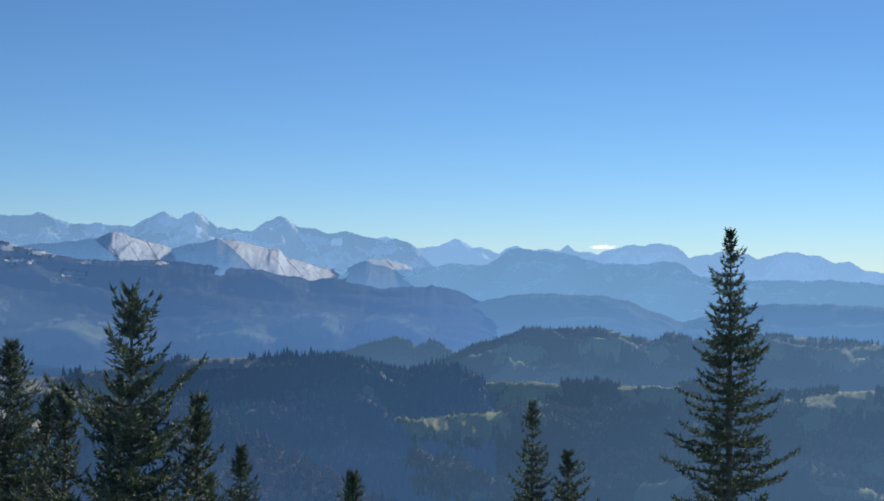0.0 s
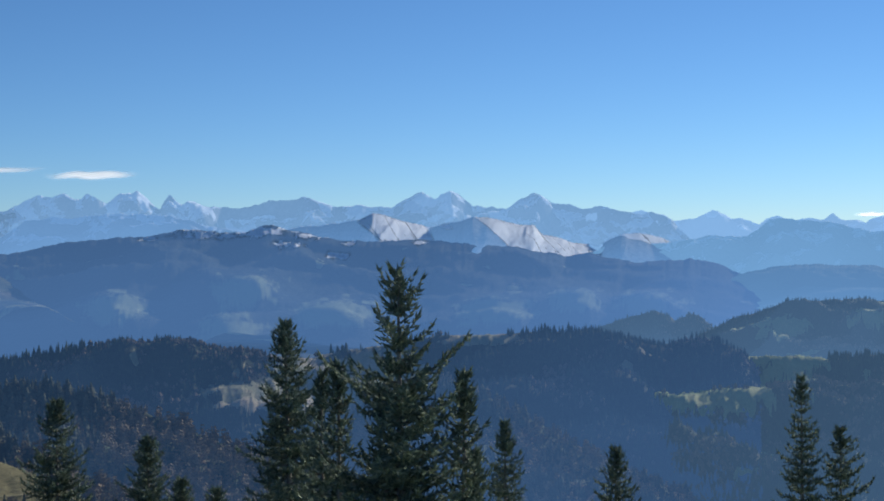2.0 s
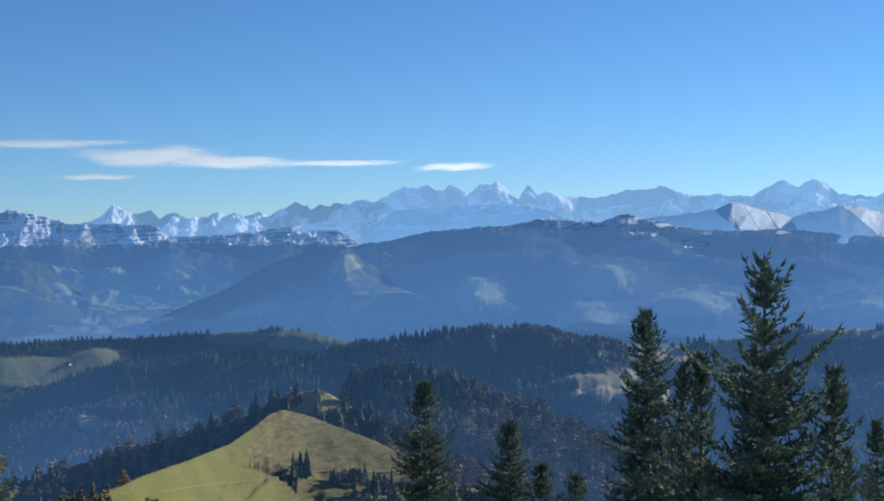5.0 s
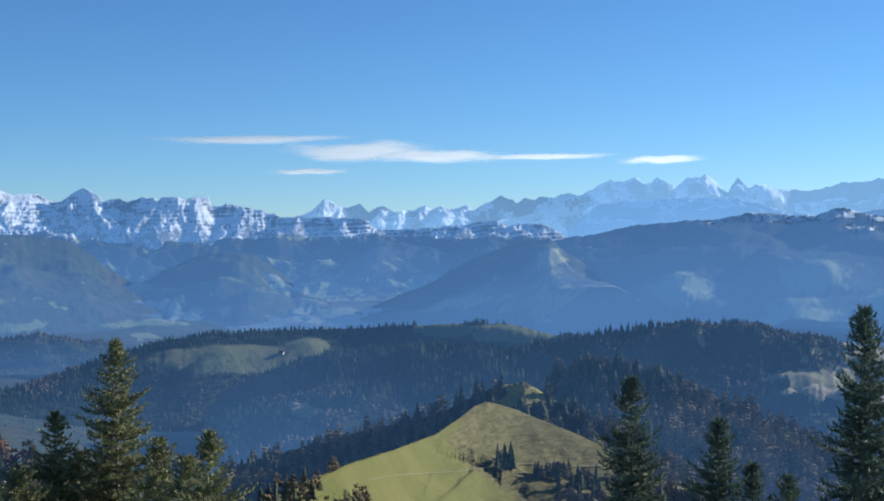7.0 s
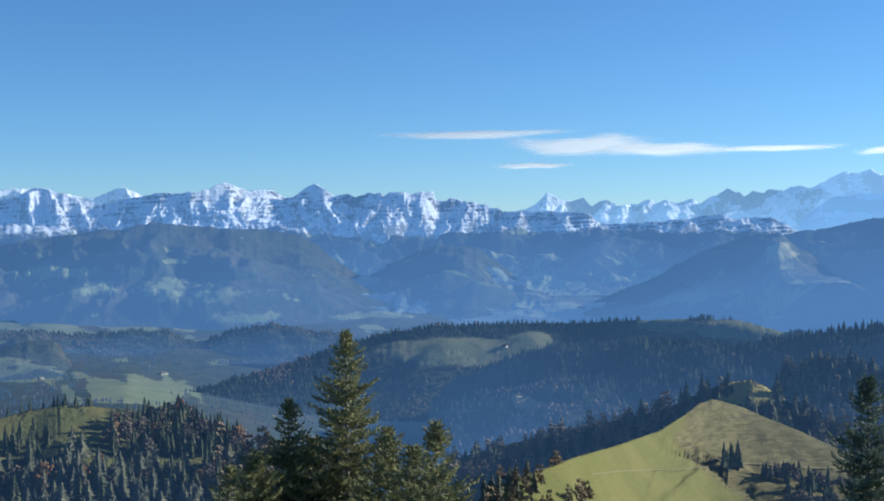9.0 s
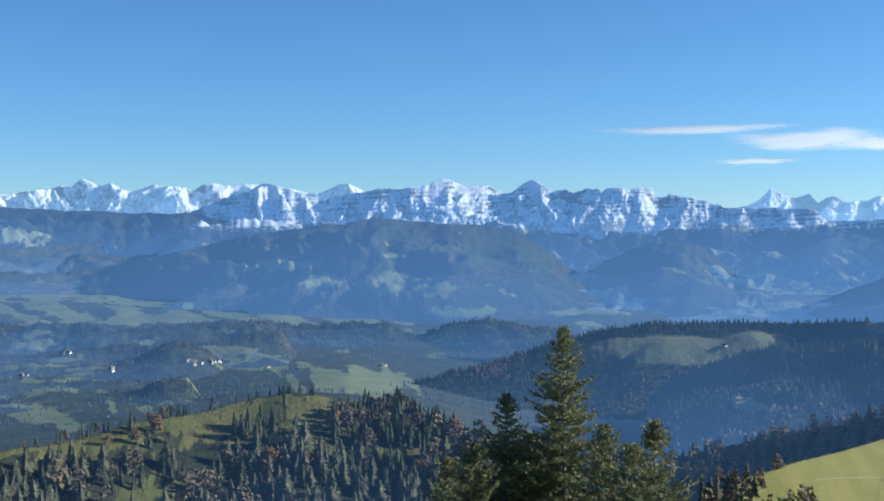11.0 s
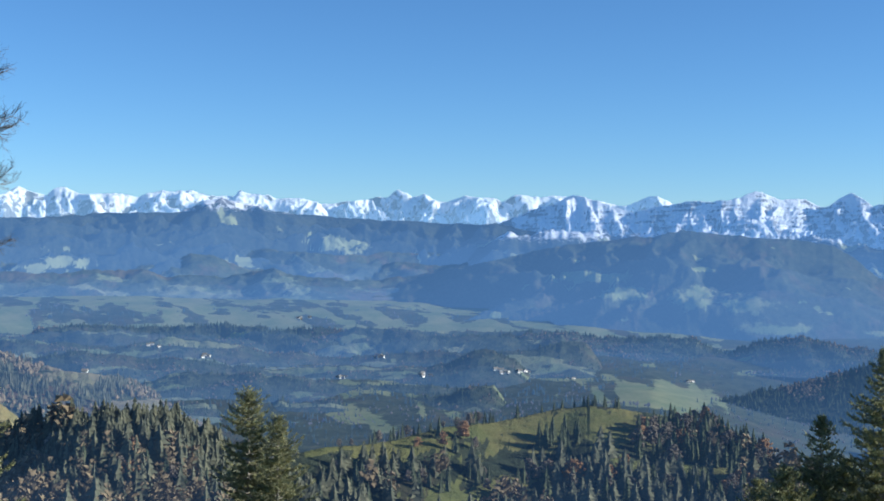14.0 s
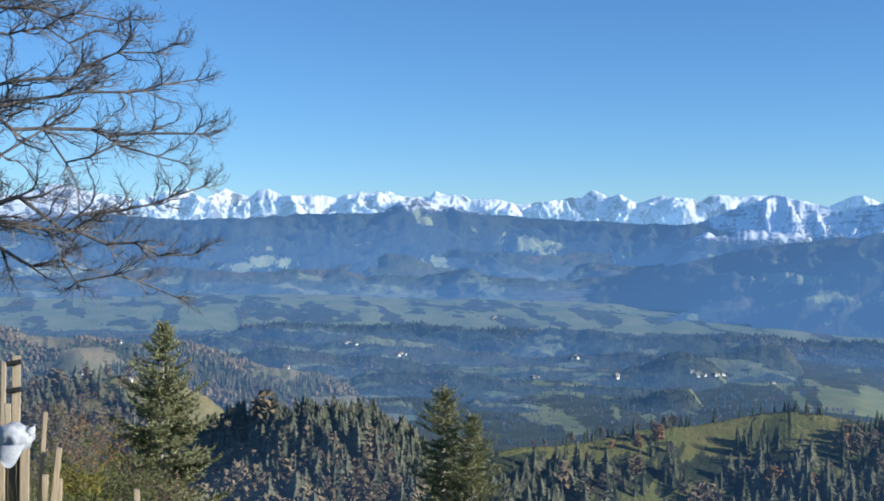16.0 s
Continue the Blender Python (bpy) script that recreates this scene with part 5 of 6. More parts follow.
TREES = [
    # bearing, distance, height angle of the tip, spread, power, olive, ragged, widest reach, label
    (-12.48, 42, 1.81, 0.36, 0.86, 0, 0.4, 3.2, "tall dark spruce with a pointed crown on the slope"),
    (-3.95, 48, -5.75, 0.36, 0.95, 0, 0.4, 1.1, "slender young spruce standing below the lookout"),
    (-5.55, 50, -7.85, 0.5, 0.9, 0, 0.5, 3.5, "small bushy spruce next to a slender one"),
    (13.32, 24, -0.72, 0.46, 0.94, 0, 0.75, 2.3, "gnarled spruce with upturned bare tips"),
    (18.16, 36, -3.1, 0.52, 0.9, 0, 0.45, 1.7, "dense dark spruce with a blunt top"),
    (8.73, 40, -7.67, 0.36, 0.9, 0, 0.4, 1.0, "thin dark spruce top beside the gnarled spruce"),
    (3.97, 42, -8.79, 0.42, 0.9, 0, 0.3, 3.5, "small dark spruce top on the slope"),
    (28.07, 46, -6.16, 0.52, 0.86, 0, 0.35, 1.9, "dark green spruce with dense needles"),
    (24.24, 44, -7.9, 0.52, 0.86, 0, 0.3, 1.6, "dark spruce top with a narrow crown"),
    (22.85, 45, -9.7, 0.5, 0.85, 0, 0.4, 3.5, "low bushy spruce top among taller ones"),
    (21.46, 45, -10.2, 0.5, 0.85, 0, 0.4, 3.5, "low dark spruce top on the slope"),
    (50.45, 62, -4.2, 0.55, 0.86, 1, 0.35, 3.5, "tall broad spruce with a pale visible trunk"),
    (53.0, 62, -7.17, 0.55, 0.85, 1, 0.4, 3.5, "narrow olive spruce beside a taller one"),
    (48.6, 58, -8.5, 0.75, 0.8, 1, 0.4, 3.5, "bushy olive spruce crowding a taller one"),
    (46.45, 50, -8.25, 0.62, 0.85, 1, 0.35, 3.5, "bushy dark green spruce at the end of the row"),
    (54.5, 60, -9.4, 0.85, 0.8, 1, 0.4, 3.5, "low olive spruce at the edge of the row"),
    (51.9, 64, -8.9, 0.8, 0.85, 1, 0.4, 3.5, "low olive spruce at the foot of a tall one"),
    (47.5, 56, -9.3, 0.8, 0.85, 1, 0.4, 3.5, "low bushy spruce between two taller ones"),
    (55.6, 66, -10.0, 0.8, 0.85, 1, 0.4, 3.5, "low olive spruce top on the slope"),
    (77.85, 90, -6.5, 1.1, 0.6, 1, 0.5, 3.5, "broad open spruce with a bare grey trunk"),
    (76.5, 88, -7.75, 0.95, 0.6, 1, 0.5, 3.5, "spruce with a pale trunk close to a broader one"),
    (90.15, 40, -3.68, 0.56, 0.9, 1, 0.35, 3.5, "yellow-green spruce with a pale trunk in full sunlight"),
    # three upturned limbs of the gnarled spruce, added as trees of their own
    (16.05, 25, -4.95, 0.34, 0.8, 0, 0.65, 0.5, "upturned side limb of a gnarled spruce, built as a slender spruce"),
    (16.8, 25.5, -5.3, 0.3, 0.8, 0, 0.65, 0.4, "thin crooked side limb of a gnarled spruce, built as a spruce"),
    (10.66, 25, -5.45, 0.34, 0.8, 0, 0.6, 0.6, "upright side limb of a gnarled spruce, built as a slender spruce"),
    (9.9, 27, -8.8, 0.36, 0.8, 0, 0.5, 0.6, "small young spruce top on the slope"),
]
for k, (az, dist, el, spread, power, olive, ragged, crown, label) in enumerate(TREES):
    coarse = 0.6 + dist / 62
    spruce(az, dist, el, spread, power, label, 40 + k, widest=crown, whorl=(0.1 + 0.072 * coarse) * (1.45 if az < 0 else 0.78 if ragged > 0.7 else 1.0), gap=(0.068 if dist < 50 else 0.085) * coarse, ragged=ragged, needles=NEEDLES_OLIVE if olive else NEEDLES, bark=PALE_BARK if "trunk" in label else BARK,
           shoot=0.6 + 0.4 * coarse, rise=0.45 if ragged > 0.7 else 0.3)


# ---- trees that stand by themselves on the hills ----
MID_BARK = bark_mat("hill_tree_bark", (0.07, 0.055, 0.045), (0.2, 0.17, 0.14), 2.0)
MID_NEEDLES = tree_mat("hill_spruce_needles", (0.075, 0.09, 0.055), (0.17, 0.175, 0.09), True)
MID_RUST = tree_mat("rusty_leaves", (0.27, 0.16, 0.08), (0.5, 0.28, 0.12), True)
MID_BARE = tree_mat("bare_twigs", (0.16, 0.13, 0.095), (0.33, 0.265, 0.185), True)


def stock(name, maker, mat, label, category, group, seed):
    tree = tagged(new(name), label, category, group)
    part("trunk", tube([(0, 0, -0.03), (0.004, 0, 0.4), (0, 0, 0.85)], [0.018, 0.012, 0.003], 5), MID_BARK, tree)
    crown = part("crown", maker(seed), mat, tree)
    # a little even haze painted on the crowns
    give(crown, "painted_haze", np.full(len(crown.data.vertices), 0.05))
    return tree


STOCK = {
    "s": [("spruce_tree", hill_spruce, MID_NEEDLES, "dark green spruce standing on the hillside", "spruces on the hills")] * 4,
    "r": [("broadleaf_tree", hill_broadleaf, MID_RUST, "round tree with rust-orange autumn leaves", "autumn trees on the hills")] * 2,
    "b": [("broadleaf_tree", hill_broadleaf, MID_BARE, "leafless grey-brown broadleaved tree", "bare trees on the hills")] * 3,
}
made = {}


def plant(kind, place, tall, g):
    """One more tree of a kind at a place; the first of each pattern is built, the others share its meshes."""
    i = int(g.integers(len(STOCK[kind])))
    name, maker, mat, label, group = STOCK[kind][i]
    fat = 0.95 if kind == "s" else 1.2
    tall *= 1 if kind == "s" else 0.7
    m = pose(place[0], place[1], place[2] - 0.3, 0, 0, g.uniform(0, 360)) @ Matrix.Diagonal((fat * tall * g.uniform(0.85, 1.2), fat * tall * g.uniform(0.85, 1.2), tall, 1))
    if (kind, i) not in made:
        made[kind, i] = stock(name, maker, mat, label, "tree", group, 300 + 7 * i + ord(kind))
        made[kind, i].matrix_world = m
    else:
        t = copy_thing(made[kind, i], Matrix())
        t.matrix_world = m


def grove(rel, n, a0, a1, e0, e1, tall, kinds, seed):
    g = np.random.default_rng(seed)
    for k in range(n):
        plant(kinds[int(g.integers(len(kinds)))], rel.spot(g.uniform(a0, a1), g.uniform(e0, e1)), tall * g.uniform(0.7, 1.25), g)


def row(rel, n, a0, a1, v, tall, kinds, seed):
    g = np.random.default_rng(seed)
    for k in range(n):
        plant(kinds[int(g.integers(len(kinds)))], rel.spot(a0 + (a1 - a0) * (k + g.uniform(-0.4, 0.4)) / n, v=v + g.uniform(-0.03, 0.03)), tall * g.uniform(0.65, 1.25), g)


row(tkn, 70, 65.2, 74, -0.06, 10, "ssssssb", 60)
row(tkn, 20, 61.5, 65.0, -0.06, 9, "sssss", 61)
grove(tkn, 16, 63.0, 65.3, -9.3, -8.4, 17, "s", 62)
grove(tkn, 90, 55.2, 60.6, -9.5, -7.8, 19, "sssssssbbbr", 63)
grove(tkn, 50, 65, 75, -11.3, -10.0, 12, "ssssssbb", 64)
grove(tkn, 40, 56, 66, -11.2, -9.9, 18, "sssssbbr", 65)
grove(tkn, 7, 66.5, 70.5, -9.2, -8.6, 15, "sbr", 66)
row(kn, 9, 37.0, 42.0, -0.1, 13, "sbbb", 70)
row(kn, 12, 28.2, 32.6, -0.16, 13, "ssb", 71)
grove(kn, 7, 33.2, 33.9, -10.25, -9.95, 17, "s", 72)
grove(kn, 10, 30.6, 32.4, -10.75, -10.35, 14, "sssb", 73)
grove(kn, 14, 29.2, 31.2, -11.9, -10.9, 13, "ssb", 76)
grove(kn, 14, 28.5, 32.0, -11.4, -10.4, 13, "ssb", 74)
grove(ewd, 40, 79.5, 89.0, -11.3, -8.6, 17, "ssssbbr", 75)

# ---- the bare tree beside the fence ----
def bare_tree(az, dist, limbs, seed):
    g = np.random.default_rng(seed)
    x, y = polar(az, dist)
    foot = float(ground_height(np.array(az), np.array(dist))) - 0.2
    home = Vector((float(x), float(y), foot))
    tree = tagged(new("bare_tree"), "leafless old beech with spreading grey-brown branches", "tree")
    tree.location = home
    bark = bark_mat("beech_bark", (0.045, 0.04, 0.042), (0.19, 0.172, 0.165), 5.0)
    part("trunk", tube([(0.05 * math.sin(k), 0.04 * math.cos(2 * k), k * 2.4) for k in range(9)], [0.42 - 0.045 * k for k in range(9)], 10), bark, tree, smooth=True)

    def grow(v, f, start, way, length, radius, level):
        n = 7 if level < 3 else 5 if level < 4 else 3
        pts, p, d = [start], start.copy(), way.normalized()
        for k in range(n):
            d = (d + Vector(g.normal(size=3) * 0.23) + Vector((0, 0, 0.05))).normalized()
            p = p + d * (length / n)
            pts.append(p.copy())
        a, b = tube(pts, [radius * (1 - 0.8 * k / n) + 0.0016 for k in range(n + 1)], 5 if level < 2 else 3)
        o = len(v)
        v += a
        f += [tuple(i + o for i in q) for q in b]
        if level < 4:
            for k in range(1, n + 1):
                for _ in range(2 if level < 3 else 1):
                    if g.uniform() < (0.85 if level < 3 else 0.6):
                        t = (pts[k] - pts[k - 1]).normalized()
                        turn = Vector(g.normal(size=3))
                        turn = (turn - t * turn.dot(t)).normalized()
                        turn.z *= 0.75
                        grow(v, f, pts[k], t * 0.85 + turn * g.uniform(0.45, 0.9), length * (0.42 - 0.2 * k / n) * g.uniform(0.6, 1.25) + 0.06, radius * 0.42 * (1 - 0.6 * k / n), level + 1)

    for rise, az1, el1, depth, sag, thick in limbs:
        a = Vector((0, 0, rise - foot))
        ex, ey = polar(az1, dist + depth)
        b = Vector((float(ex), float(ey), EYE + (dist + depth) * math.tan(radians(el1)))) - home
        v, f = [], []
        n = 12
        pts = []
        for k in range(n + 1):
            s = k / n
            pts.append(a.lerp(b, s) + Vector((0, 0, sag * math.sin(math.pi * s))) + Vector(g.normal(size=3) * 0.12 * (0 < k < n)))
        o_v, o_f = tube(pts, [0.62 * thick * (1 - 0.85 * k / n) + 0.006 for k in range(n + 1)], 6)
        v += o_v
        f += o_f
        for k in range(3, n + 1):
            t = (pts[k] - pts[k - 1]).normalized()
            for _ in range(2 if k < 7 else 3):
                turn = Vector(g.normal(size=3))
                turn = (turn - t * turn.dot(t)).normalized()
                turn.z *= 0.8
                grow(v, f, pts[k], t * 0.9 + turn * g.uniform(0.5, 0.9), (2.1 - 1.45 * k / n) * g.uniform(0.5, 1.2), thick * 0.38 * (1.1 - 0.8 * k / n) + 0.003, 2)
        part("limb", (v, f), bark, tree)
    return tree


# where each limb leaves the trunk, its tip's bearing and height angle, how far it leans away, how it arches, its thickness
bare_tree(103.5, 26, [
    (5.4, 91.5, 10.4, 0.5, 0.3, 0.09), (5.1, 91.4, 9.2, -0.6, 0.3, 0.07), (4.8, 92.2, 8.6, 0.8, 0.2, 0.07), (3.9, 89.8, 8.2, -0.2, -0.2, 0.09), (3.8, 88.8, 6.8, 0.6, -0.1, 0.09),
    (4.0, 88.5, 4.5, 0.0, -0.2, 0.1), (3.9, 89.5, 3.3, -0.8, -0.1, 0.07), (3.4, 88.5, 2.2, 0.4, -1.0, 0.1), (2.0, 88.8, -0.7, -0.3, 0.1, 0.11), (1.9, 89.6, -2.5, 0.5, 0.2, 0.08), (7.4, 93.1, 11.8, 0.0, 0.3, 0.09),
], 77)


# ---- the fence and the cap ----
def wood_mat(name, dark, light):
    n = Nodes(name)
    grain = n.noise(9.0, 7, 0.7, stretch=(4, 4, 0.3))
    n.bump(grain, 0.4, 0.004)
    return n.done(n.mix(n.math("MULTIPLY", n.noise(3.0, 5), 0.5), n.ramp(grain, (0.3, dark), (0.7, light)), tuple(c * 0.7 for c in dark)))


WOOD = wood_mat("weathered_wood", (0.28, 0.21, 0.14), (0.56, 0.46, 0.33))
WOOD_DARK = wood_mat("dark_boards", (0.05, 0.05, 0.055), (0.12, 0.12, 0.12))
IRON = Nodes("dark_iron").done((0.03, 0.03, 0.03))
FENCE = 10.6


LAST = (-ARM * math.sin(radians(78)), ARM * math.cos(radians(78)))  # where the turn ends


def fence_point(az, el, away=0.0):
    x, y = polar(az, FENCE + away)
    return Vector((float(x) + LAST[0], float(y) + LAST[1], EYE + (FENCE + away) * math.tan(radians(el))))


def beam(a, b, w, d, facing, bevel=0.006):
    """A sawn post from a to b with softened edges."""
    axis = (b - a).normalized()
    side = Vector((math.cos(facing), math.sin(facing), 0))
    side = (side - axis * side.dot(axis)).normalized()
    deep = axis.cross(side)
    v, f = [], []
    ring = [(-w + bevel, -d), (w - bevel, -d), (w, -d + bevel), (w, d - bevel), (w - bevel, d), (-w + bevel, d), (-w, d - bevel), (-w, -d + bevel)]
    for p, k in ((a, 1.0), (b - axis * bevel, 1.0), (b, 0.86)):
        v += [tuple(p + side * (q[0] * k) + deep * (q[1] * k)) for q in ring]
    for r in range(2):
        for k in range(8):
            f.append((r * 8 + k, r * 8 + (k + 1) % 8, r * 8 + 8 + (k + 1) % 8, r * 8 + 8 + k))
    for k in range(1, 7, 2):
        f.append((16, 16 + k, 16 + k + 1, 16 + (k + 2) % 8 if k < 6 else 16))
    return v, f


def post(az_top, el_top, az_low, half, label, away=0.0, depth=None, mat=WOOD):
    top = fence_point(az_top, el_top, away)
    x, y = polar(az_low, FENCE + away)
    floor = float(ground_height(np.array(az_low), np.array(FENCE + away)))
    low = Vector((float(x) + LAST[0], float(y) + LAST[1], floor - 0.1))
    return low, top, half, label, mat, depth or half


def fence_post(spec, name="fence_post"):
    low, top, half, label, mat, depth = spec
    ob = tagged(new(name), label, "fence post", "fence posts")
    ob.location = low
    part("post", beam(Vector((0, 0, 0)), top - low, half, depth, radians(96)), mat, ob)
    return ob


tall_post = fence_post(post(96.3, -5.05, 96.25, 0.034, "tall sawn wooden gate post with iron brackets"))
for el in (-5.4, -6.55):
    p = fence_point(96.42, el, -0.05) - tall_post.location
    bracket = part("bracket", beam(p + Vector((0.0, -0.05, 0.0)), p + Vector((0.0, 0.06, 0.02)), 0.012, 0.02, 0.0, 0.003), IRON, tall_post, "dark iron bracket")
    part("bolt", tube([p + Vector((0.0, 0.01, 0.0)), p + Vector((0.03, 0.012, 0.0))], [0.008, 0.008], 6), IRON, bracket)
fence_post(post(96.8, -5.3, 96.85, 0.022, "slim sawn wooden post behind the gate post", 0.25))
fence_post(post(96.62, -7.05, 96.5, 0.024, "short round-edged wooden stake beside the gate post", -0.1))
fence_post(post(95.92, -8.1, 95.92, 0.036, "pale wooden post carrying a white cap", -0.35))
fence_post(post(96.9, -8.6, 96.9, 0.036, "pale wooden post at the gate", -0.35))
fence_post(post(95.1, -7.45, 95.45, 0.019, "thin leaning wooden stake"))
fence_post(post(94.52, -8.95, 95.0, 0.024, "leaning split wooden stake", -0.1))
fence_post(post(95.08, -10.05, 95.15, 0.026, "short wooden stake between taller ones", -0.2))
fence_post(post(94.52, -10.25, 94.6, 0.03, "short wooden stake with a pale cut top", 0.1))
fence_post(post(91.28, -10.8, 91.2, 0.026, "low stake with a pale cut top in the grass", 0.3))
panel = tagged(new("gate_panel"), "dark weathered board panel between two posts", "gate")
panel.location = fence_point(96.42, -10.8, -0.3)
for k in range(3):
    part("board", beam(Vector((0.0, -0.06 + 0.06 * k, -0.5)), Vector((0.0, -0.06 + 0.06 * k, 0.34)), 0.012, 0.028, 0.0), WOOD_DARK, panel)


def cap(centre, facing):
    """A soft cap hung over a post: crumpled crown, hanging peak and the band with its strap at the back."""
    cloth = Nodes("white_cloth")
    folds = cloth.noise(16.0, 6, 0.6)
    cloth.bump(folds, 0.6, 0.012)
    white = cloth.done(cloth.ramp(folds, (0.3, (0.32, 0.32, 0.36)), (0.7, (0.5, 0.5, 0.52))))
    ob = tagged(new("cap"), "crumpled white cloth cap hung over a fence post", "cap")
    ob.matrix_world = Matrix.Translation(centre) @ pose(0, 0, 0, 0, 0, facing)
    nu, nv = 40, 22
    v = []
    for i in range(nu):
        for j in range(nv):
            a, b = 2 * math.pi * i / nu, (j / (nv - 1) - 0.5) * math.pi
            d = (math.cos(a) * math.cos(b), math.sin(a) * math.cos(b), math.sin(b))
            k = 1 + 0.11 * float(fractal(2.2 * d[0] + 7, 2.2 * d[2] + 1.5 * d[1], 3, 0.6, 3)) - 0.09 * math.exp(-((d[0] - 0.25 - 0.3 * d[2]) / 0.09) ** 2) - 0.07 * math.exp(-((d[0] + 0.4 + 0.2 * d[2]) / 0.08) ** 2)
            v.append((0.02 + 0.135 * d[0] * k, 0.11 * d[1] * k, (0.1 if d[2] > 0 else 0.13) * d[2] * k - 0.03 * d[0] * (d[0] < 0)))
    f = [(i * nv + j, ((i + 1) % nu) * nv + j, ((i + 1) % nu) * nv + j + 1, i * nv + j + 1) for i in range(nu) for j in range(nv - 1)]
    part("crown", (v, f), white, ob, smooth=True)
    v, n = [], 13
    for t in (0.0, 0.006):  # the peak hangs down and curls
        for i in range(n):
            a = -1.35 + 2.7 * i / (n - 1)
            for s in (0.0, 0.35, 0.7, 1.0):
                v.append((-0.01 + 0.095 * math.sin(a) * (1 - 0.3 * s * s) - 0.02 * s, -0.06 - 0.05 * math.cos(a) - 0.015 * s - t, -0.05 - 0.165 * s * math.cos(a * 0.75)))
    f = []
    for t in range(2):
        for i in range(n - 1):
            for s in range(3):
                o = t * n * 4 + i * 4 + s
                f.append((o, o + 4, o + 5, o + 1))
    for i in range(n - 1):
        f.append((i * 4 + 3, i * 4 + 7, n * 4 + i * 4 + 7, n * 4 + i * 4 + 3))
    part("peak", (v, f), white, ob, "white curved peak hanging down", smooth=True)
    band, f = [], []
    for i in range(15):  # the band at the back stands away from the crown
        a = -1.9 + 3.4 * i / 14
        for q, z in ((0.075, -0.045), (0.082, 0.02), (0.078, 0.02), (0.07, -0.045)):
            band.append((0.115 + q * math.cos(a) * 0.55, -0.02 + q * math.sin(a) * 0.7, z + 0.05 + 0.25 * q * math.cos(a)))
    for i in range(14):
        for k in range(4):
            f.append((i * 4 + k, i * 4 + (k + 1) % 4, i * 4 + 4 + (k + 1) % 4, i * 4 + 4 + k))
    part("band", (band, f), white, ob, smooth=True)
    v, f = tube([(0.12 + 0.05 * math.sin(k * 0.5), -0.075 + 0.025 * k, 0.085 - 0.006 * k) for k in range(7)], [0.007] * 7, 6)
    part("strap", (v, f), IRON, ob, "dark strap at the back", smooth=True)
    return ob


cap(fence_point(96.38, -8.42, -0.42), 96)


# ---- shrubs on the slope below the fence ----
def leaf_mat(name, dark, light):
    n = Nodes(name)
    col = n.mix(n.geo.outputs["Random Per Island"], dark, light)
    n.leafy(col, 0.45)
    n.bsdf.inputs["Roughness"].default_value = 0.7
    return n.done(col)


SHRUB_STEMS = bark_mat("shrub_stems", (0.1, 0.075, 0.055), (0.26, 0.2, 0.15), 12.0)
SHRUB_LEAVES = {
    "y": leaf_mat("yellow_green_leaves", (0.13, 0.13, 0.035), (0.36, 0.29, 0.06)),
    "g": leaf_mat("dull_green_leaves", (0.06, 0.08, 0.03), (0.2, 0.2, 0.08)),
    "o": leaf_mat("orange_leaves", (0.25, 0.12, 0.04), (0.5, 0.26, 0.08)),
    "b": leaf_mat("brown_leaves", (0.13, 0.09, 0.06), (0.3, 0.22, 0.14)),
}


def shrub(az, dist, top_el, wide, kind, leaves, label, seed):
    """A shrub or small tree: a bunch of forked stems and small folded leaves."""
    g = np.random.default_rng(seed)
    x, y = polar(az, dist)
    foot = float(ground_height(np.array(az), np.array(dist))) - 0.1
    tall = EYE + dist * math.tan(radians(top_el)) - foot
    ob = tagged(new("shrub"), label, "shrub", "shrubs below the fence")
    ob.location = (float(x), float(y), foot)
    sv, sf, lv, lf = [], [], [], []
    tips = []
    for k in range(9):
        a, out = g.uniform(0, 6.28), g.uniform(0.3, 1.0)
        end = np.array([math.cos(a) * wide * out, math.sin(a) * wide * out, tall * g.uniform(0.7, 1.0) * (1.15 - 0.3 * out)])
        way = [end * s * np.array([s**0.5, s**0.5, 1]) + g.normal(size=3) * 0.03 * tall * s for s in np.linspace(0, 1, 7)]
        for line, th in [(way, 0.012 * tall ** 0.7)] + [([way[m], way[m] + np.array([g.normal() * wide * 0.3, g.normal() * wide * 0.3, tall * 0.1]), way[m] + np.array([g.normal() * wide * 0.45, g.normal() * wide * 0.45, tall * 0.2])], 0.006) for m in (2, 3, 4, 4, 5, 5)]:
            v, f = tube(line, np.linspace(th, 0.002, len(line)), 4)
            o = len(sv)
            sv += v
            sf += [tuple(i + o for i in q) for q in f]
            tips += [np.array(p) for p in line[len(line) // 3:]]
    for k in range(leaves * 2):
        p = tips[int(g.integers(len(tips)))] + g.normal(size=3) * 0.09 * wide
        d, s = g.normal(size=3), g.normal(size=3)
        d /= np.linalg.norm(d)
        s = np.cross(d, s)
        s /= np.linalg.norm(s)
        q, o = g.uniform(0.016, 0.036), len(lv)
        up = np.cross(d, s) * q * 0.25
        lv += [tuple(p), tuple(p + d * q + s * q * 0.45 + up), tuple(p + d * 2 * q), tuple(p + d * q - s * q * 0.45 + up)]
        lf += [(o, o + 1, o + 2), (o, o + 2, o + 3)]
    tagged(part("branchwork", (sv, sf), SHRUB_STEMS, ob), kind="stuff")
    tagged(part("foliage", (lv, lf), SHRUB_LEAVES[kind], ob), kind="stuff")
    return ob


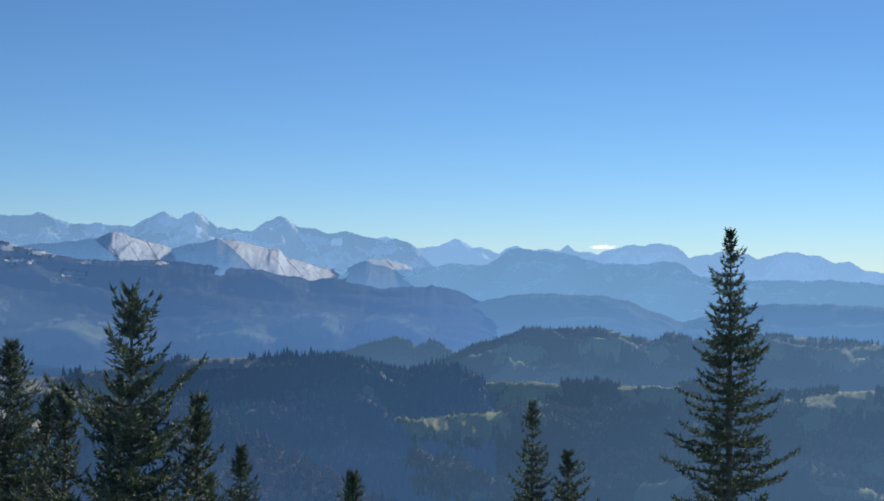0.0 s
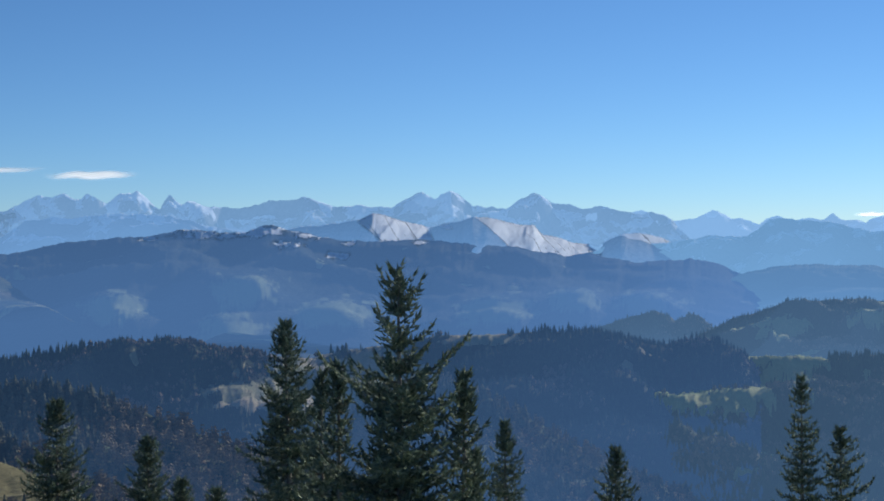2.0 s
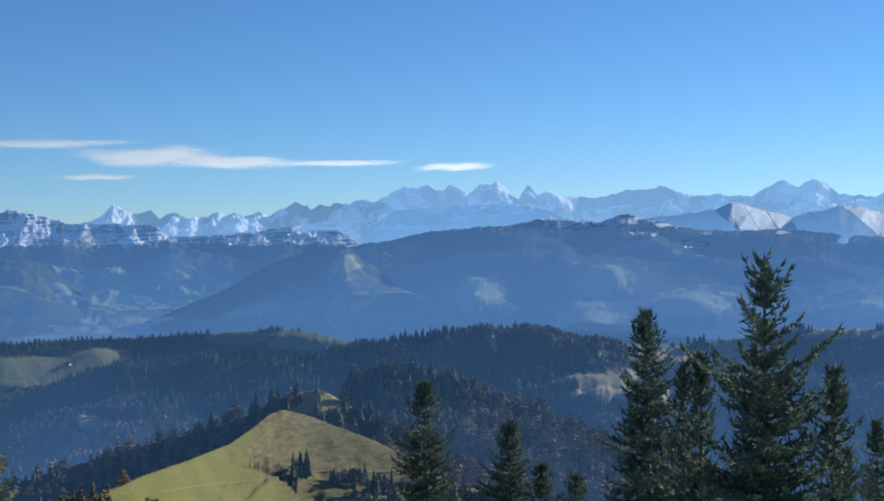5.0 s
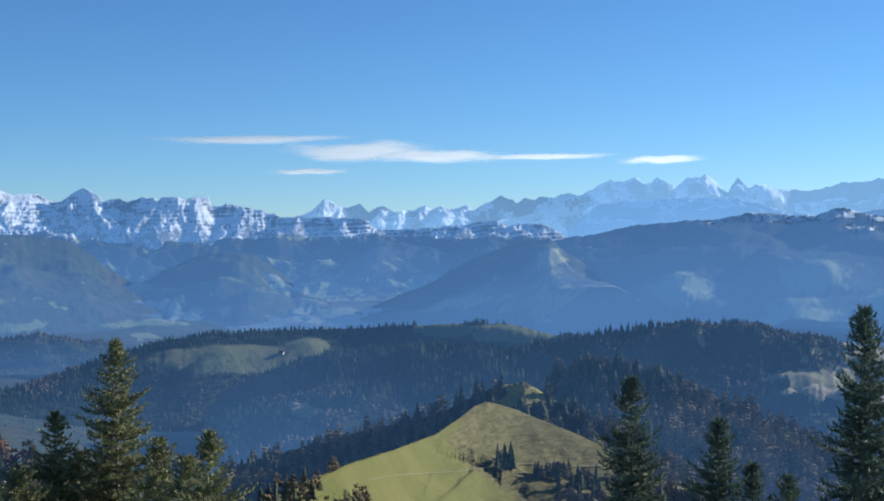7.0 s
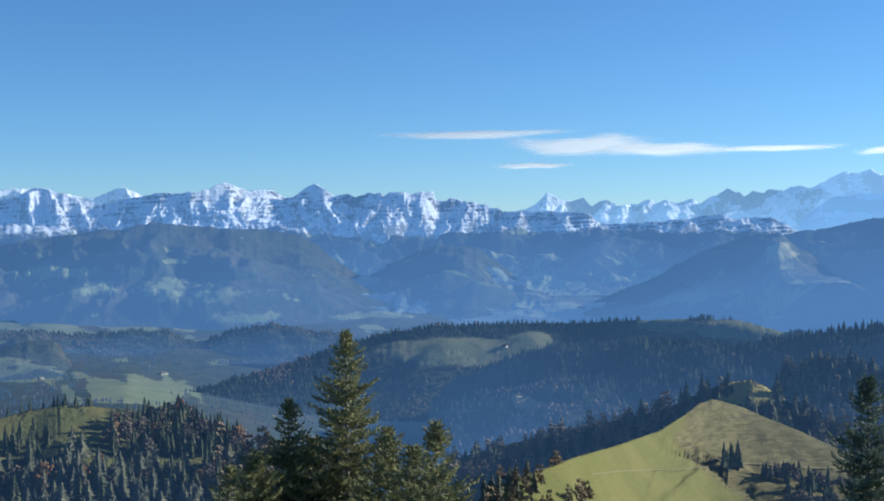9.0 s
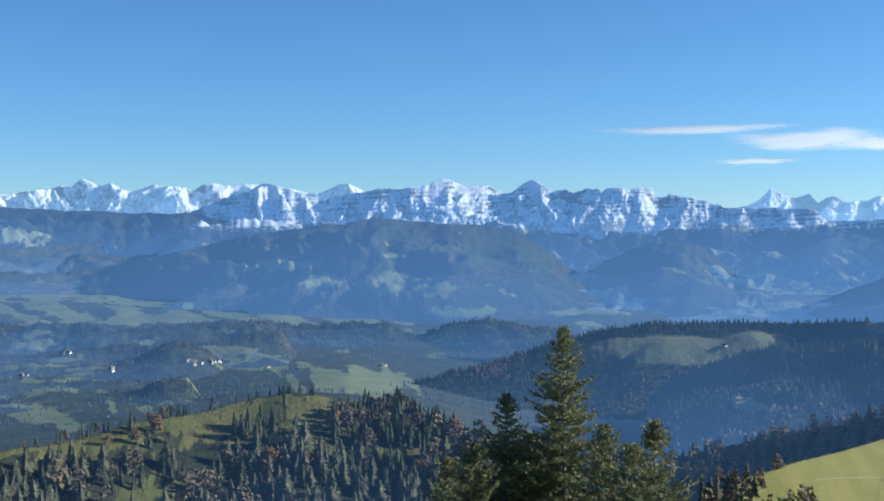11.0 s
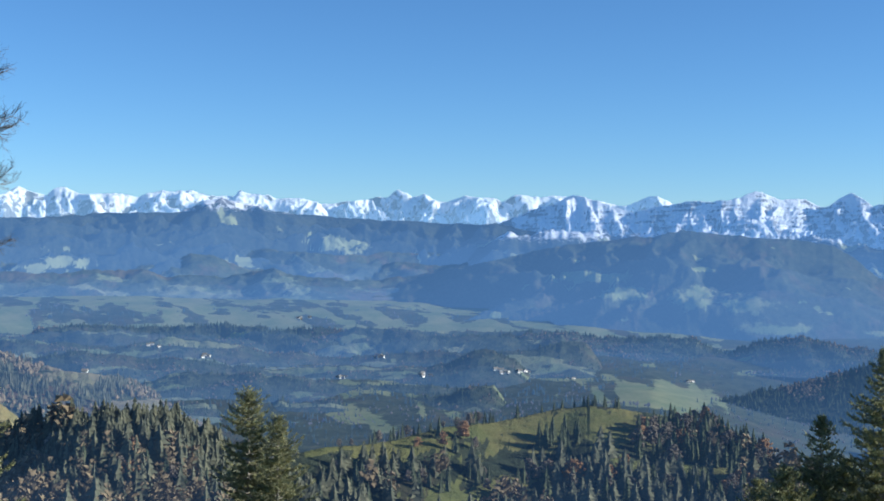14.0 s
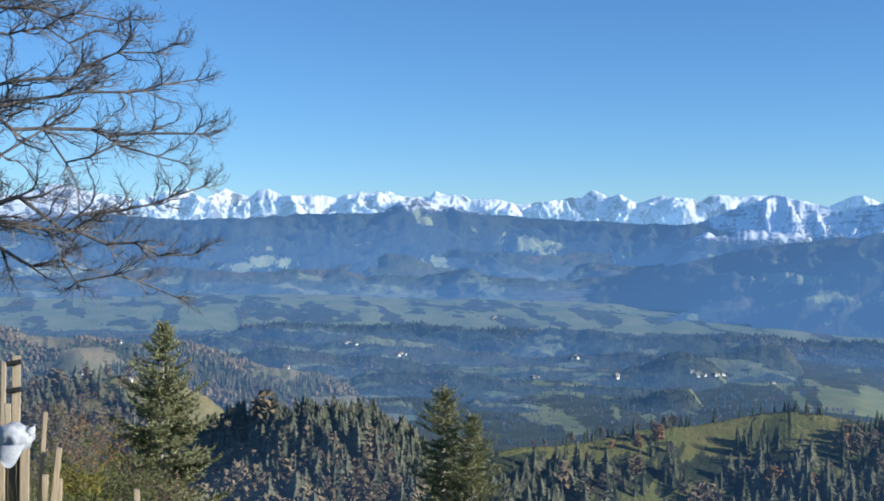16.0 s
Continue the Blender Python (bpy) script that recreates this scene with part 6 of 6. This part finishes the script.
for k, (az, dist, el, wide, kind, leaves, label) in enumerate((
        (93.85, 15, -9.3, 0.4, "y", 1300, "shrub with yellow autumn leaves below the fence"),
        (94.3, 18, -8.0, 0.7, "g", 1500, "dull green shrub behind the fence stakes"),
        (92.6, 24, -7.9, 0.7, "o", 1200, "small tree with orange autumn leaves"),
        (93.4, 26, -7.4, 0.9, "b", 1300, "brownish shrub with few leaves"),
        (92.9, 16, -9.9, 0.7, "g", 1500, "low green shrub on the slope"),
        (91.7, 17, -9.8, 0.7, "g", 1500, "low dark green shrub beside a spruce"),
        (95.3, 20, -7.2, 0.8, "b", 1300, "bare brownish shrub behind thin stakes"),
        (93.6, 13, -10.7, 0.4, "g", 900, "low dull green shrub at the fence"),
        (90.6, 19, -9.9, 0.7, "b", 1200, "low brown shrub on the slope"))):
    shrub(az, dist, el, wide, kind, leaves, label, 500 + k)


# ---- long dry grass at the fence ----
g = np.random.default_rng(31)
gv, gf = [], []
for k in range(1500):
    az, r = g.uniform(93.6, 97.5), g.uniform(10.2, 12.6)
    x, y = (float(q) for q in polar(az, r))
    foot = float(ground_height(np.array(az), np.array(r)))
    tall, lean, w, o = g.uniform(0.25, 0.75), g.normal(size=2) * 0.13, g.uniform(0.004, 0.008), len(gv)
    gv += [(x - w, y, foot - 0.03), (x + w, y, foot - 0.03), (x + lean[0] * 0.4 - w * 0.7, y + lean[1] * 0.4, foot + tall * 0.6), (x + lean[0] * 0.4 + w * 0.7, y + lean[1] * 0.4, foot + tall * 0.6), (x + lean[0], y + lean[1], foot + tall)]
    gf += [(o, o + 1, o + 3), (o, o + 3, o + 2), (o + 2, o + 3, o + 4)]
tagged(mesh_object("grass", gv, gf, leaf_mat("dry_grass", (0.13, 0.14, 0.05), (0.4, 0.36, 0.17))), "long dry yellow-green grass at the fence", "grass", kind="stuff")


# ---- houses ----
PLASTER = wood_mat("pale_plaster", (0.72, 0.7, 0.66), (0.85, 0.84, 0.82))
TIMBER = wood_mat("brown_timber", (0.1, 0.065, 0.04), (0.2, 0.13, 0.08))
ROOF = wood_mat("grey_roof", (0.2, 0.19, 0.18), (0.34, 0.33, 0.32))
PANE = Nodes("window_glass").done((0.03, 0.035, 0.045))


def house(place, w, d, h, turn, timber, label):
    ob = tagged(new("house"), label, "house", "farmhouses in the valley")
    ob.matrix_world = Matrix.Translation(place) @ pose(0, 0, -0.5, 0, 0, turn)
    t = h + w * 0.32
    v = [(-w / 2, -d / 2, 0), (w / 2, -d / 2, 0), (w / 2, d / 2, 0), (-w / 2, d / 2, 0), (-w / 2, -d / 2, h), (w / 2, -d / 2, h), (w / 2, d / 2, h), (-w / 2, d / 2, h), (0, -d / 2, t), (0, d / 2, t)]
    f = [(0, 1, 5, 4), (1, 2, 6, 5), (2, 3, 7, 6), (3, 0, 4, 7), (4, 5, 8, 8), (6, 7, 9, 9)]
    me = bpy.data.meshes.new("wall")
    me.from_pydata(v, [], [tuple(dict.fromkeys(q)) for q in f])
    me.materials.append(TIMBER if timber else PLASTER)
    new("wall", me).parent = ob
    e, up = 0.12 * w, 0.35
    roof = []
    for s in (-1, 1):
        roof += [(s * (w / 2 + e), -d / 2 - e, h - e * 0.64), (s * (w / 2 + e), d / 2 + e, h - e * 0.64), (0, d / 2 + e, t + 0.01), (0, -d / 2 - e, t + 0.01)]
    roof += [(x, y, z + up) for x, y, z in roof]
    f = []
    for o in (0, 4):
        f += [(o, o + 1, o + 2, o + 3), (o + 8, o + 11, o + 10, o + 9), (o, o + 8, o + 9, o + 1), (o, o + 3, o + 11, o + 8), (o + 1, o + 9, o + 10, o + 2)]
    part("roof", (roof, f), ROOF, ob)
    for s in (-1, 1):
        for k in range(3):
            x0 = (k - 1) * w * 0.3
            y0 = s * (d / 2 + 0.05)
            part("window", ([(x0 - 0.5, y0, h * 0.45), (x0 + 0.5, y0, h * 0.45), (x0 + 0.5, y0, h * 0.8), (x0 - 0.5, y0, h * 0.8), (x0 - 0.5, y0 - s * 0.1, h * 0.45), (x0 + 0.5, y0 - s * 0.1, h * 0.45), (x0 + 0.5, y0 - s * 0.1, h * 0.8), (x0 - 0.5, y0 - s * 0.1, h * 0.8)],
                            [(0, 1, 2, 3), (0, 1, 5, 4), (2, 3, 7, 6), (1, 2, 6, 5), (3, 0, 4, 7)]), PANE, ob)
    return ob


def valley_spot(az, el):
    """Where the line of sight at a bearing and height angle meets the valley hills or the valley floor."""
    for rel in reversed(rolling):
        i = int(np.clip(round((az - rel.az[0]) / (rel.az[1] - rel.az[0])), 0, len(rel.az) - 1))
        near = rel.el[i, rel.v >= 0]
        if rel.az[0] < az < rel.az[-1] and near.min() < el < near.max():
            return rel.spot(az, el)
    r = np.geomspace(900, 4000, 500)
    z = ground_height(np.full_like(r, az), r)
    k = int(np.argmin(np.abs(np.degrees(np.arctan2(z - EYE, r)) - el)))
    x, y = polar(az, r[k])
    return Vector((float(x), float(y), float(z[k])))


g = np.random.default_rng(9)
for az, el, n in ((66.3, -5.7, 8), (75.4, -3.4, 4), (70.2, -5.9, 4), (72.2, -5.1, 3), (79.8, -5.1, 2), (63.6, -6.0, 2), (74.0, -6.0, 3), (58.5, -6.0, 2), (82.0, -4.6, 2)):
    for k in range(n + n // 2 + 1):
        size = g.uniform(4, 6)
        house(valley_spot(az + g.uniform(-0.12, 0.12) * n, el + g.uniform(-0.05, 0.05)), size, size * 1.3, size * 0.75, g.uniform(0, 180), g.uniform() < 0.08, "small pale farmhouse with a grey pitched roof in the valley")
for k in range(9):
    size = g.uniform(4, 6)
    house(foothills[2].spot(67.9 + 1.5 * k / 8 + g.uniform(-0.08, 0.08), -1.98 + g.uniform(-0.06, 0.06)), size, size * 1.3, size * 0.75, g.uniform(0, 180), False, "small pale village house below the mountain")
for rel, az, el, size, label in ((fld, 43.35, -5.05, 7, "white farmhouse on the edge of a field"), (esl, 84.87, -5.21, 6, "long white farmhouse on a pasture"), (esl, 85.24, -7.53, 7, "pale house among autumn trees"), (esl, 92.23, -3.97, 7, "farmhouse with a pale roof above the wood"),
                                 (esl, 93.43, -5.84, 8, "white house above the sloping pasture"), (egr, 91.6, -6.2, 5, "small shed at the edge of the pasture"), (esl, 92.1, -4.05, 7, "pale farmhouse on the wooded slope"),
                                 (kbk, 30.6, -9.0, 6, "small pale barn in the wood beside the knoll")):
    house(rel.spot(az, el), size, size * 1.2, size * 0.5, g.uniform(0, 180), False, label)


# ---- footpaths ----
def on_slope(rel, az, el):
    """The place on a hill's near side, between the corners of its mesh."""
    u = (az - rel.az[0]) / (rel.az[1] - rel.az[0])
    i, near, out = int(u), rel.v >= 0, []
    for k in (i, i + 1):
        e = rel.el[k, near]
        j = int(np.argmax(e < el))
        s = (e[j - 1] - el) / (e[j - 1] - e[j]) if j > 0 else 0.0
        j = max(j, 1)
        out.append([c[k, near][j - 1] * (1 - s) + c[k, near][j] * s for c in (rel.x, rel.y, rel.z)])
    return Vector(out[0]).lerp(Vector(out[1]), u - i)


def footpath(rel, a0, e0, a1, e1, half, label):
    v, f = [], []
    pale = wood_mat("trodden_earth", (0.22, 0.2, 0.12), (0.32, 0.28, 0.17))
    n = 120
    for k in range(n + 1):
        s = k / n
        p = on_slope(rel, a0 + (a1 - a0) * s, e0 + (e1 - e0) * s + 0.05 * math.sin(6 * s))
        q = on_slope(rel, a0 + (a1 - a0) * s, e0 + (e1 - e0) * s + 0.05 * math.sin(6 * s) - half)
        for r in (p, q):
            v.append((r.x, r.y, r.z + 0.9))
    for k in range(n):
        f.append((2 * k, 2 * k + 1, 2 * k + 3, 2 * k + 2))
    return tagged(mesh_object("footpath", v, f, pale), label, "path", kind="structure")


footpath(kn, 39.6, -10.62, 34.3, -10.14, 0.035, "pale trodden footpath across the grassy knoll")
footpath(kn, 33.6, -10.04, 29.2, -10.02, 0.05, "pale farm track on the side of the knoll")


# ---- clouds ----
def cloud_mat():
    n = Nodes("thin_cloud")
    n.bsdf.inputs["Roughness"].default_value = 1.0
    edge = n.attr("core")
    wisps = n.noise(0.02, 7, 0.65, stretch=(0.25, 0.25, 2.5))
    alpha = n.step(n.math("ADD", edge, n.math("MULTIPLY", n.math("SUBTRACT", wisps, 0.5), 0.8)), 0.1, 1.0)
    mat = n.done((0.9, 0.9, 0.92))
    thin = n.add("ShaderNodeBsdfTranslucent", Color=(0.95, 0.95, 0.96, 1))
    body = n.add("ShaderNodeMixShader", Fac=0.85)
    veil = n.add("ShaderNodeMixShader", Fac=n.math("MULTIPLY", alpha, 0.85))
    clear = n.add("ShaderNodeBsdfTransparent")
    n.tree.links.new(n.bsdf.outputs[0], body.inputs[1])
    n.tree.links.new(thin.outputs[0], body.inputs[2])
    n.tree.links.new(clear.outputs[0], veil.inputs[1])
    n.tree.links.new(body.outputs[0], veil.inputs[2])
    n.tree.links.new(veil.outputs[0], n.tree.nodes["Material Output"].inputs["Surface"])
    return mat


CLOUD = cloud_mat()
for k, (az, el, da, de) in enumerate(CLOUDS):
    r, v, core = 4860, [], []
    nu, nv = 60, 12
    for i in range(nu + 1):
        for j in range(nv + 1):
            s, t = 2 * i / nu - 1, 2 * j / nv - 1
            wob = float(rough(s * 3 + k * 9, 0.5, 4)) * 0.5
            a, e = az + s * da * 1.4, el + (t * 1.6 + wob) * de - 0.25 * de * s
            bulge = 3 * max(0.0, 1 - s * s - t * t)
            x, y = polar(a, r - bulge)
            v.append((float(x), float(y), EYE + r * math.tan(radians(e))))
            core.append(max(0.0, 1 - math.sqrt(s * s + t * t)) * 1.4)
    ob = mesh_object("cloud", v, grid_faces(nu + 1, nv + 1), CLOUD, smooth=True)
    give(ob, "core", core)
    tagged(ob, "thin white streak of cloud in the blue sky", "cloud", "clouds")
